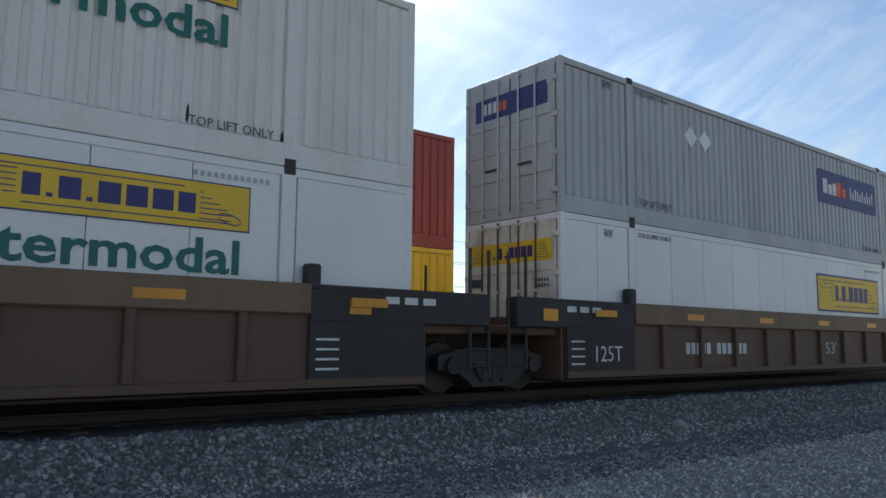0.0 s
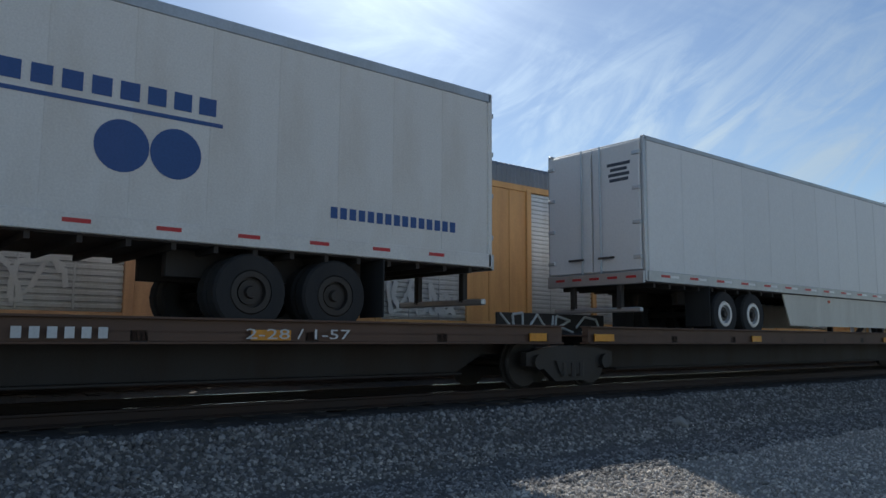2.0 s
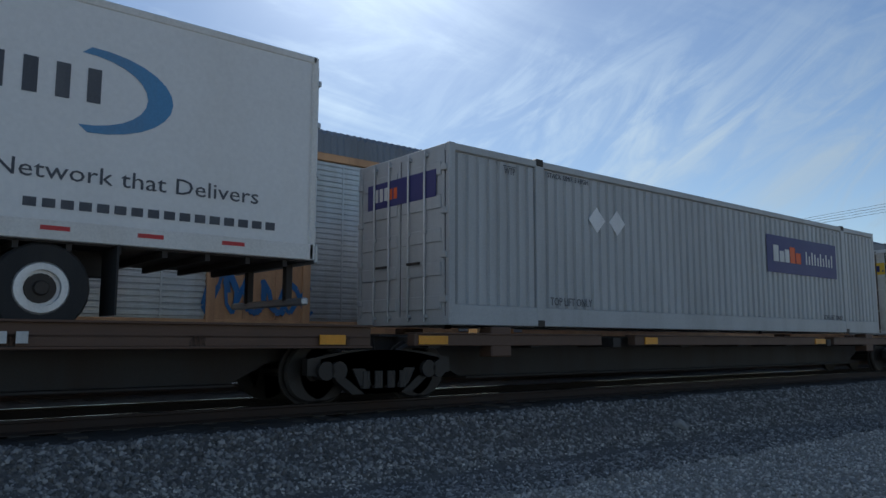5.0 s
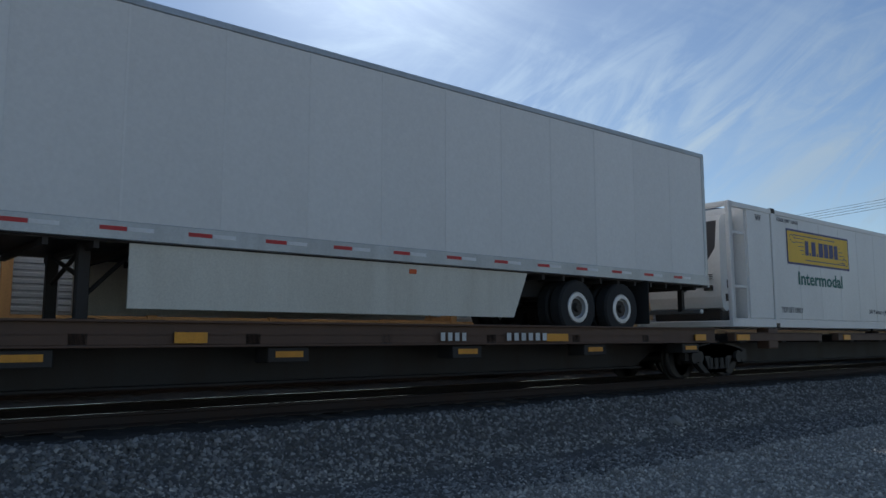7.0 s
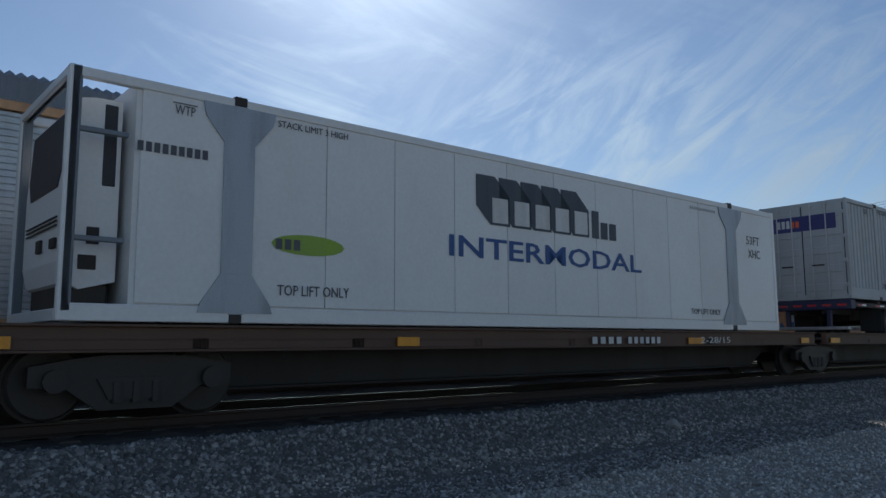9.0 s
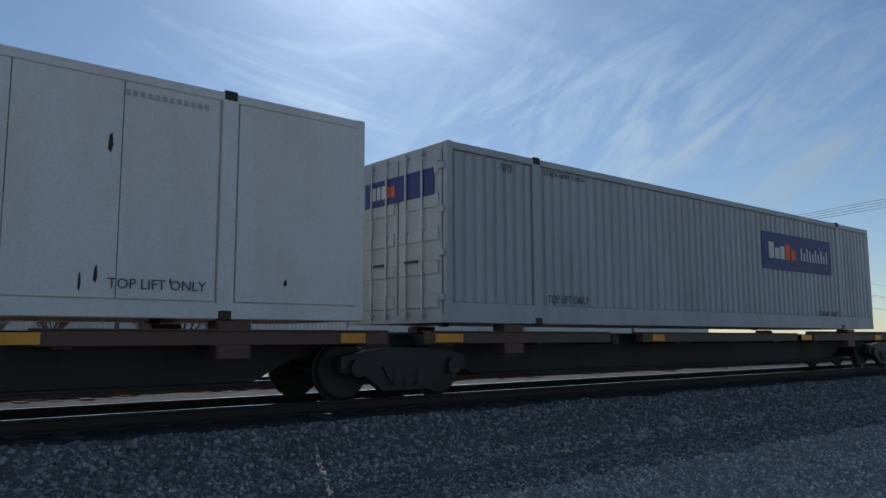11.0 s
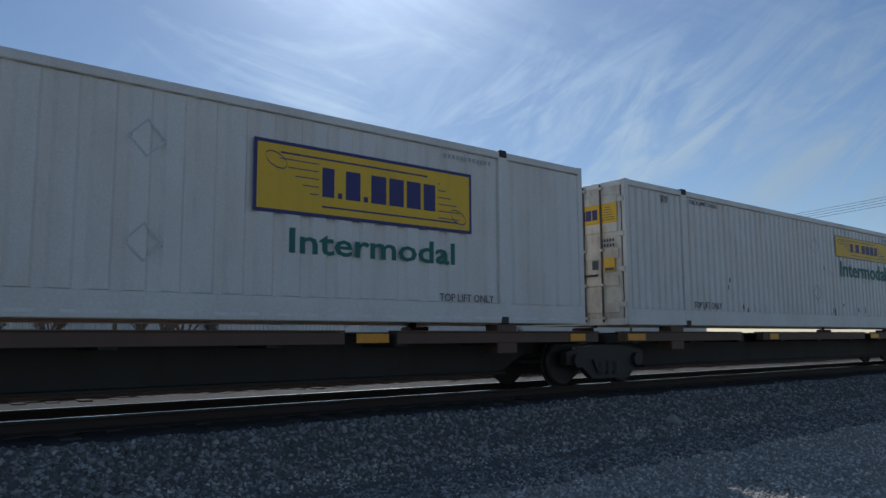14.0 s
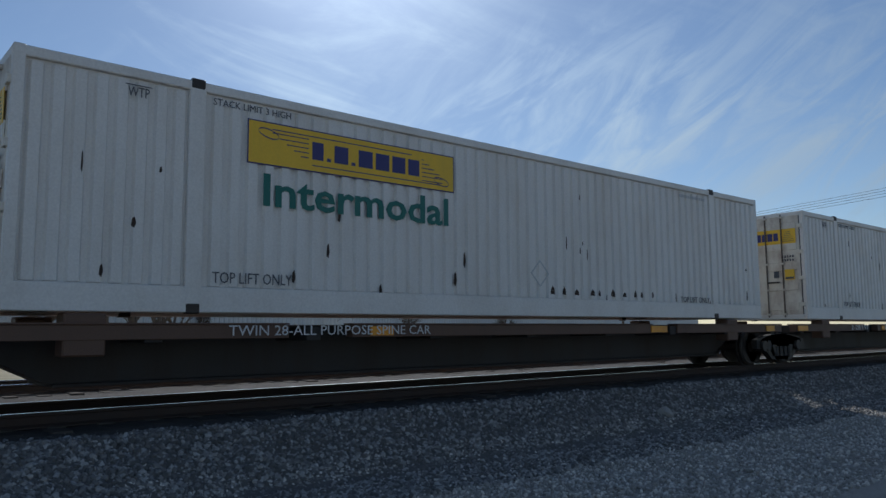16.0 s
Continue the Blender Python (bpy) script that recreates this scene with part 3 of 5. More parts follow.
    if diamonds:
        for i, (x, zz) in enumerate(diamonds):
            r = 0.24
            if small == 2:
                plate("placard", WHITETAPE, root, ((x - r, zz), (x, zz - r), (x + r, zz), (x, zz + r)), -1.296, -1.288, label="white diamond placard")
            else:
                q = r - 0.035
                bm = bmesh.new()
                for s1, s2 in ((-1, -1), (-1, 1), (1, 1), (1, -1)):
                    add_poly(bm, ((x + s1 * r, zz), (x, zz + s2 * r), (x, zz + s2 * q), (x + s1 * q, zz)), -1.296, -1.29)
                part("placard_holder", bm, GALV, root, "thin diamond placard holder")
    rng = random.Random(int(abs(s_right) * 10))
    for k in range(9 if worn > 20 else 0):
        x, w, h = 8.6 + 0.34 * k + rng.uniform(-0.1, 0.1), rng.uniform(0.06, 0.13), rng.uniform(0.08, 0.17)
        plate("rust_spot", RAILSIDE, root, ((x, 0.4), (x + w, 0.39), (x + 0.9 * w, 0.4 + 0.6 * h), (x + 0.5 * w, 0.4 + h), (x + 0.1 * w, 0.4 + 0.5 * h)), -1.2895, -1.284)
    for k in range(worn):
        x, zz = rng.uniform(0.4, L - 0.4), rng.choice((rng.uniform(0.25, 0.5), rng.uniform(0.3, 2.3)))
        w, h = rng.uniform(0.02, 0.06), rng.uniform(0.05, 0.22)
        plate("rust_spot", RAILSIDE, root, ((x, zz), (x + w * 0.6, zz - h * 0.2), (x + w, zz + h * 0.3), (x + w * 0.7, zz + h), (x + w * 0.2, zz + h * 0.8)), -1.2895, -1.284)
    return root


def cooling_unit(root, x, out, z0, z1, half, framed=False, guard=False, steel=None):
    """A cooling unit on the end wall at x: white casing, dark grille and condenser, small controls; with an open steel frame or a bowed guard rail."""
    o = out
    X = lambda d0, d1: (min(x + o * d0, x + o * d1), max(x + o * d0, x + o * d1))
    m = z0 + 0.5 * (z1 - z0)
    bm = bmesh.new()
    pr = ((0, z0 + 0.12), (0.4, z0 + 0.02), (0.54, z0 + 0.1), (0.6, z0 + 0.35), (0.6, m + 0.15), (0.56, z1 - 0.16), (0.46, z1 - 0.03), (0.3, z1), (0, z1))
    add_poly(bm, [(x + o * d, zz) for d, zz in pr], -half, half)
    unit = part("cooling_unit", bm, CLEAN, root, "white cooling unit with dark grille")
    bm = bmesh.new()
    lo, hi = (x + o * 0.598, m + 0.08), (x + o * 0.552, z1 - 0.17)
    ring_ = [(*lo, -half + 0.3), (*lo, half - 0.3), (x + o * 0.588, m + 0.34, half - 0.12), (*hi, half - 0.08), (*hi, -half + 0.08), (x + o * 0.588, m + 0.34, -half + 0.12)]
    front = [bm.verts.new((q[0] + o * 0.015, q[2], q[1])) for q in ring_]
    rear = [bm.verts.new((q[0] - o * 0.03, q[2], q[1])) for q in ring_]
    bm.faces.new(front), bm.faces.new(rear[::-1])
    for k in range(6):
        bm.faces.new((front[k], rear[k], rear[(k + 1) % 6], front[(k + 1) % 6]))
    part("grille", bm, GRILLE, unit, "black louvred grille")
    if framed:
        boxes("grille", GRILLE, unit, (*X(0.05, 0.2), -half - 0.01, -half + 0.05, m + 0.1, z1 - 0.06), bevel=0.01)
    for q in ((*X(0.2, 0.34), -half - 0.012, -half + 0.02, z0 + 0.55, z0 + 0.75), (*X(0.22, 0.42), -half - 0.012, -half + 0.02, z0 + 0.25, z0 + 0.42), (*X(0.6, 0.64), -half + 0.2, -half + 0.42, z0 + 0.5, z0 + 0.62), (*X(0.6, 0.64), -half + 0.9, -half + 1.1, z0 + 0.5, z0 + 0.66)):
        boxes("control_panel", BLACK, unit, q, bevel=0.005)
    boxes("unit_vent", GRILLE, unit, *[(*X(0.61, 0.63), -half + 0.2, half - 0.2, z0 + 0.76 + 0.05 * k, z0 + 0.775 + 0.05 * k) for k in range(3)], bevel=0)
    boxes("belly_pan", OILY, unit, (*X(0.05, 0.5), -half + 0.08, half - 0.08, z0 - 0.2, z0 + 0.1), bevel=0.03)
    if framed:
        e = 0.64
        for sy in (-1.24, 1.24):
            boxes("frame_post", steel or CLEAN, root, (*X(e - 0.1, e + 0.02), sy - 0.06, sy + 0.06, z0 - 0.25, z1 + 0.25), bevel=0.015)
            for zz in (z0 + 0.55, z1 - 0.5):
                boxes("frame_rung", steel or CLEAN, root, (*X(0.0, e), sy - 0.035, sy + 0.035, zz, zz + 0.06), bevel=0.01)
        for q0, q1 in ((z1 + 0.13, z1 + 0.25), (z0 - 0.35, z0 - 0.2)):
            boxes("frame_beam", steel or CLEAN, root, (*X(e - 0.08, e + 0.02), -1.24, 1.24, q0, q1), bevel=0.015)
    if guard:
        pts = [(x + o * (0.05 + 0.72 * math.sin(math.pi * i / 12)), -half - 0.12 + (2 * half + 0.24) * i / 12, z1 + 0.14) for i in range(13)]
        bm = bmesh.new()
        for p, q in zip(pts, pts[1:]):
            add_rod(bm, p, q, 0.04, 6)
            add_rod(bm, (p[0], p[1], p[2] - 0.18), (q[0], q[1], q[2] - 0.18), 0.03, 6)
        for p in pts[::3]:
            add_rod(bm, p, (p[0], p[1], p[2] - 0.2), 0.03, 6)
        part("guard_rail", bm, BLACK, unit, "bowed black guard rail")


# ---- ground, tracks and distance ----
def ground_height(y):
    if y < -3.1:
        return -0.78
    if y < -1.75:
        return -0.78 + 0.54 * (y + 3.1) / 1.35
    if y < 8.4:
        return -0.24
    if y < 9.8:
        return -0.24 - 0.54 * (y - 8.4) / 1.4
    return -0.78


def ground_sheet():
    ys = [-3000, -300, -60, -20, -12] + [-9 + 0.25 * i for i in range(48)] + [3, 6, 8.4, 8.9, 9.4, 9.8, 12]
    xs = [-3000, -400, -120, -40, -15, -6] + [0.4 * i for i in range(0, 90)] + [38, 60, 120, 400, 3000]
    verts, faces = [], []
    for y in ys:
        for x in xs:
            near = 1.0 if (-9 < y < 2.5 and 0 <= x < 36) else 0.0
            z = ground_height(y) + near * 0.035 * noise.noise((x * 0.8, y * 1.1, 0)) + near * 0.02 * noise.noise((x * 2.6, y * 2.9, 3))
            verts.append((x, y, z))
    w = len(xs)
    for j in range(len(ys) - 1):
        for i in range(w - 1):
            k = j * w + i
            faces.append((k, k + 1, k + w + 1, k + w))
    me = bpy.data.meshes.new("ground")
    me.from_pydata(verts, [], faces)
    me.materials.append(GRAVEL)
    return tagged(new("ground", me), "grey crushed-stone ground beside the railway tracks", "ground", kind="structure")


ground_sheet()


def field():
    verts, faces = [], []
    xs, ys = [-3000, -200, -50, 0, 50, 100, 200, 3000], [12, 20, 40, 90, 300, 3000]
    for y in ys:
        for x in xs:
            verts.append((x, y, -0.76 + 0.03 * noise.noise((x * 0.1, y * 0.1, 0)) - (0.1 if y == 12 else 0)))
    w = len(xs)
    for j in range(len(ys) - 1):
        for i in range(w - 1):
            k = j * w + i
            faces.append((k, k + 1, k + w + 1, k + w))
    me = bpy.data.meshes.new("field")
    me.from_pydata(verts, [], faces)
    me.materials.append(GRASS)
    return tagged(new("field", me), "flat field of dry yellow winter grass beyond the tracks", "field", kind="structure")


field()


def bed(name, ys, material, lift, label):
    """A strip of ballast laid just above the ground sheet."""
    xs = [-400, -60, -10] + [0.4 * i for i in range(100)] + [60, 150, 500]
    verts = []
    for k, y in enumerate(ys):
        for x in xs:
            up = -0.04 if k in (0, len(ys) - 1) else lift
            yy = y + 0.12 * noise.noise((x * 1.7, k, 5)) + (0.45 * noise.noise((x * 0.55, 2, 7)) + 0.3 * noise.noise((x * 3.1, 4, 9)) if y < -3.3 else 0.0)
            verts.append((x, yy, ground_height(yy) + up + 0.035 * noise.noise((x * 0.8, yy * 1.1, 0)) + 0.02 * noise.noise((x * 2.6, yy * 2.9, 3))))
    w = len(xs)
    me = bpy.data.meshes.new(name)
    me.from_pydata(verts, [], [(j * w + i, j * w + i + 1, j * w + w + i + 1, j * w + w + i) for j in range(len(ys) - 1) for i in range(w - 1)])
    me.materials.append(material)
    return tagged(new(name, me), label, "track bed", kind="structure")


# the strip beneath both tracks is darker than the shoulder beside it
bed("track_bed", [-1.75 + 0.35 * i for i in range(28)], BALLAST, 0.058, "dark ballast bed under the railway tracks")
bed("track_shoulder", [-3.5 + 0.3 * i for i in range(8)], SHOULDER, 0.012, "grey crushed-stone shoulder sloping down from the track")


def stones(name, n, zone, size, seed, label, material):
    """Loose crushed stones lying on the ground, each a rough lump of its own."""
    rng = np.random.default_rng(seed)
    bm = bmesh.new()
    bmesh.ops.create_icosphere(bm, subdivisions=1, radius=1.0)
    base = np.array([v.co[:] for v in bm.verts])
    tri = np.array([[v.index for v in f.verts] for f in bm.faces])
    bm.free()
    xs, ys = zone(rng, n)
    nv = len(base)
    r = size[0] + (size[1] - size[0]) * rng.random(n) ** 1.3
    jit = 1 + 0.55 * (rng.random((n, nv, 1)) - 0.5)
    squash = 0.6 + 0.7 * rng.random((n, 1, 3))
    ang = rng.random(n) * 2 * math.pi
    v = base[None] * jit * squash * r[:, None, None]
    c, s = np.cos(ang)[:, None], np.sin(ang)[:, None]
    tilt = (rng.random(n) - 0.5)[:, None] * 1.4
    v = np.stack([v[..., 0] * c - v[..., 1] * s, v[..., 0] * s + v[..., 1] * c, v[..., 2] + tilt * v[..., 0]], -1)
    zs = np.array([ground_height(y) + 0.035 * noise.noise((x * 0.8, y * 1.1, 0)) + 0.02 * noise.noise((x * 2.6, y * 2.9, 3)) for x, y in zip(xs, ys)])
    v += np.stack([xs, ys, zs + 0.25 * r], -1)[:, None, :]
    f = tri[None] + (np.arange(n) * nv)[:, None, None]
    me = bpy.data.meshes.new(name)
    me.vertices.add(n * nv)
    me.vertices.foreach_set("co", v.ravel())
    f = f.reshape(-1, 3)
    me.loops.add(f.size)
    me.loops.foreach_set("vertex_index", f.ravel().astype(np.int32))
    me.polygons.add(len(f))
    me.polygons.foreach_set("loop_start", np.arange(0, f.size, 3, dtype=np.int32))
    me.update(calc_edges=True)
    me.materials.append(material)
    return tagged(new(name, me), label, "stones", kind="stuff")


def shoulder(rng, n):
    x = 0.8 + 25.0 * rng.random(n) ** 1.8
    return x, -1.35 - 2.9 * rng.random(n) ** 1.1


def roadside(rng, n):
    x = 2.5 + 24.0 * rng.random(n) ** 1.8
    return x, -2.6 - 4.3 * rng.random(n)


stones("ballast_stones", 62000, shoulder, (0.015, 0.04), 5, "coarse grey crushed-stone ballast on the track shoulder", STONE)
stones("gravel_stones", 62000, roadside, (0.01, 0.029), 6, "fine grey gravel of the access path", FINE)


def lone_rock():
    bm = bmesh.new()
    bmesh.ops.create_icosphere(bm, subdivisions=3, radius=0.13)
    for v in bm.verts:
        v.co *= 1 + 0.35 * noise.noise(v.co * 9)
        v.co.z *= 0.85
    me = mesh_of(bm, surface("pale_rock", (0.38, 0.36, 0.33), 0.9, scale=4, streak=1, bump=0.5))
    ob = tagged(new("rock", me), "single pale lump of rock lying on the gravel", "rock")
    ob.location = ROCK_AT
    return ob


ROCK_AT = (11.52, -2.65, -0.56)
lone_rock()


def rail(y, track):
    """One steel rail with head, web and foot."""
    pr = ((-0.07, -0.17), (0.07, -0.17), (0.07, -0.155), (0.012, -0.13), (0.012, -0.045), (0.036, -0.035), (0.036, -0.006), (0.028, 0.0), (-0.028, 0.0), (-0.036, -0.006), (-0.036, -0.035), (-0.012, -0.045), (-0.012, -0.13), (-0.07, -0.155))
    bm = bmesh.new()
    a = [bm.verts.new((-500, y + p, z)) for p, z in pr]
    b = [bm.verts.new((700, y + p, z)) for p, z in pr]
    bm.faces.new(a), bm.faces.new(b[::-1])
    n = len(pr)
    for i in range(n):
        f = bm.faces.new((a[i], b[i], b[(i + 1) % n], a[(i + 1) % n]))
        f.material_index = 1 if i in (6, 7, 8) else 0
    me = mesh_of(bm, RAILSIDE)
    me.materials.append(RAILTOP)
    ob = new("rail", me)
    ob.parent = track
    return ob


FAR_Y = 5.5
for cy in (0.0, FAR_Y):
    track = tagged(new("railway_track"), "standard-gauge railway track of polished rails on wooden ties", "railway track", kind="structure")
    for sy in (-0.753, 0.753):
        rail(cy + sy, track)
    key = "tie"
    if key not in CACHE:
        bm = bmesh.new()
        add_box(bm, -0.11, 0.11, -1.3, 1.3, -0.36, -0.172, bevel=0.012)
        CACHE[key] = mesh_of(bm, TIE)
    for k in range(70):
        ob = new("tie", CACHE[key])
        ob.parent = track
        ob.matrix_basis = pose(-3 + 0.53 * k + random.uniform(-0.02, 0.02), cy + random.uniform(-0.03, 0.03), random.uniform(-0.012, 0.004), 0, 0, random.uniform(-1, 1))
    bm = bmesh.new()
    for k in range(40):
        for sy in (-0.753, 0.753):
            x = -3 + 0.53 * k
            add_box(bm, x - 0.09, x + 0.09, cy + sy - 0.17, cy + sy + 0.17, -0.175, -0.158)
    tagged(part("tie_plates", bm, TIE, track, "rusty tie plates under the rails"), kind="stuff")


def bare_tree(x, y, high, seed, spread=0.5):
    """A leafless tree: tapered trunk, limbs and a crown of fine twigs."""
    rng = random.Random(seed)
    root = tagged(new("bare_tree"), "leafless grey winter tree with a crown of fine twigs", "tree", "bare trees")
    root.location = (x, y, -0.8)
    trunk, crown = bmesh.new(), bmesh.new()

    def limb(bm, p, way, length, r, level):
        q = p + way * length
        add_rod(bm, p, q, r, 6 if level < 2 else 3, r * 0.65)
        if level > 4:
            return
        for k in range(4 if level > 0 else 8):
            w = (way + Vector((rng.uniform(-1, 1), rng.uniform(-1, 1), rng.uniform(-0.25, 0.8))) * spread * 1.5).normalized()
            limb(crown if level > 0 else bm, p + way * length * rng.uniform(0.45, 1.0), w, length * rng.uniform(0.5, 0.8), r * 0.5, level + 1)

    limb(trunk, Vector((0, 0, 0)), Vector((0.03, 0, 1)), high * 0.3, high * 0.025, 0)
    part("trunk", trunk, BARK, root)
    part("crown", crown, BARK, root, "fine bare twigs")


def utility_pole(x, y, high, to_x):
    root = tagged(new("utility_pole"), "dark wooden utility pole with crossarms and insulators", "utility pole", "utility poles")
    root.location = (x, y, -0.8)
    bm = bmesh.new()
    add_rod(bm, (0, 0, 0), (0, 0, high), 0.16, 10, 0.11)
    part("pole", bm, WOODPOLE, root)
    for z in (high - 2.5, high - 4.8):
        boxes("crossarm", WOODPOLE, root, (-1.25, 1.25, -0.06, 0.06, z - 0.07, z + 0.07))
        rods("arm_brace", GALV, root, ((-0.7, -0.07, z), (0, -0.12, z - 0.7), 0.025), ((0.7, -0.07, z), (0, -0.12, z - 0.7), 0.025))
        for k in (-1.15, -0.6, 0.6, 1.15):
            rods("insulator", GALV, root, ((k, 0, z + 0.07), (k, 0, z + 0.25), 0.05), ((k, 0, z + 0.12), (k, 0, z + 0.17), 0.08))
    return root


def wire(x0, x1, y, z, sag, y1=None, z1=None):
    cu = bpy.data.curves.new("wire", "CURVE")
    cu.dimensions, cu.bevel_depth, cu.bevel_resolution = "3D", 0.018, 1
    sp = cu.splines.new("POLY")
    sp.points.add(20)
    for i in range(21):
        t = i / 20
        sp.points[i].co = (x0 + (x1 - x0) * t, y if y1 is None else y + (y1 - y) * t, (z if z1 is None else z + (z1 - z) * t) - sag * 4 * t * (1 - t), 1)
    cu.materials.append(BLACK)
    return tagged(new("power_line", cu), "thin dark overhead power line between utility poles", "power line", "power lines")


utility_pole(16.7, 46.0, 12.3, 0)
utility_pole(76.7, 46.0, 12.3, 0)
for z, dy in ((11.5, 0), (9.35, -0.6), (9.35, 0.6), (7.05, -0.6), (7.05, 0.6)):
    for x0 in (-43.3, 16.7, 76.7, 136.7):
        wire(x0, x0 + 60, 46.0 + dy, z - 0.4, 0.7)
for i, (x, y, hh) in enumerate(((18.9, 47, 9.0), (21.4, 49, 9.6), (13.4, 50, 6.4), (10.0, 53, 6.6), (24.5, 54, 8.2), (30, 62, 6.5), (47, 66, 7.0), (62, 70, 6.0), (85, 75, 7.5))):
    bare_tree(x, y, hh, 20 + i)


for k in range(4):
    wire(96 + 1.2 * k, 64 + 1.2 * k, 75, 13.6 + 0.5 * k, 0.5, -40, 14.6 + 0.5 * k)


def long_shed(x0, x1, y, high):
    root = tagged(new("long_shed"), "long low pale metal shed beyond the tracks", "shed", "pale sheds")
    root.location = (x0, y, -0.8)
    w = x1 - x0
    boxes("wall", SHED, root, (0, w, 0, 12, 0, high), bevel=0)
    link_part("cladding", corrugated(0, w, 0.2, high - 0.1, -0.08, 0.06, 0.5, SHED), root, "ribbed pale metal cladding")
    boxes("roof", GALV, root, (-0.3, w + 0.3, -0.4, 12.4, high, high + 0.15))
    return root


long_shed(-16, 14, 58, 3.6)
long_shed(14.6, 46, 62, 3.9)
long_shed(60, 150, 80, 4.2)


# ---- running gear ----
def bogie(root, x, dark=OILY):
    """A freight bogie centred at x on the rails, in its car's space."""
    def frame_shape():
        bm = bmesh.new()
        for sy in (-1,):
            y0, y1 = sorted((sy * 0.98, sy * 1.12))
            add_poly(bm, ((-1.15, 0.62), (-0.72, 0.7), (-0.35, 0.74), (0.35, 0.74), (0.72, 0.7), (1.15, 0.62), (1.15, 0.4), (0.75, 0.36), (0.42, 0.12), (-0.42, 0.12), (-0.75, 0.36), (-1.15, 0.4)), y0, y1)
            add_poly(bm, ((-0.45, 0.48), (-0.32, 0.24), (0.32, 0.24), (0.45, 0.48)), *sorted((sy * 1.11, sy * 1.16)))
            for ax in (-0.89, 0.89):
                add_rod(bm, (ax, sy * 0.95, 0.46), (ax, sy * 1.2, 0.46), 0.13, 12)
        return bm
    for turn in (0, 180):
        link_part("side_frame", cached("bogie_frame" + dark.name, frame_shape, dark), root, "cast steel bogie side frame", pose(x, 0, 0, 0, 0, turn))
    def bolster():
        bm = bmesh.new()
        add_box(bm, -0.24, 0.24, -1.1, 1.1, 0.42, 0.7, 0.03)
        for sy in (-1.06, 1.06):
            for sx in (-0.22, 0, 0.22):
                add_rod(bm, (sx, sy * 1.06, 0.2), (sx, sy * 1.06, 0.44), 0.075, 8)
        return bm
    link_part("bolster", cached("bolster" + dark.name, bolster, dark), root, at=pose(x, 0, 0))
    def wheel():
        bm = ring(0.1, 0.42, 0.13, 28)
        add_rod(bm, (0, 0.05, 0), (0, 0.09, 0), 0.46, 28)
        add_rod(bm, (0, -0.09, 0), (0, 0.06, 0), 0.12, 14)
        add_rod(bm, (0, -0.03, 0), (0, 0.03, 0), 0.36, 24)
        return bm
    def axle():
        bm = bmesh.new()
        add_rod(bm, (0, -0.75, 0), (0, 0.75, 0), 0.085, 10)
        return bm
    for ax in (-0.89, 0.89):
        link_part("axle", cached("axle", axle, OILY), root, at=pose(x + ax, 0, 0.42))
        for sy in (-0.74, 0.74):
            link_part("wheel", cached("rail_wheel", wheel, OILY), root, at=pose(x + ax, sy, 0.425, 0, 0, 0 if sy < 0 else 180))


def hitch(root, x, z, top, lean, paint=BLACK):
    """A folding trailer hitch: head plate on a raked strut and a leg."""
    head = boxes("hitch_head", paint, root, (x - 0.45, x + 0.45, -0.42, 0.42, top - 0.1, top), (x - 0.2, x + 0.2, -0.5, 0.5, top - 0.2, top - 0.09), bevel=0.03)
    for sy in (-0.4, 0.4):
        rods("hitch_leg", paint, root, ((x + 0.1 * lean, sy, top - 0.1), (x + 0.32 * lean, sy, z), 0.1))
        rods("hitch_strut", paint, root, ((x - 0.1 * lean, sy * 0.75, top - 0.15), (x - 1.5 * lean, sy * 0.75, z), 0.08))
    boxes("hitch_foot", paint, root, (x - 1.75 * lean if lean > 0 else x - 0.55, x + 0.55 if lean > 0 else x - 1.75 * lean, -0.55, 0.55, z - 0.03, z + 0.1), bevel=0.02)
    return head


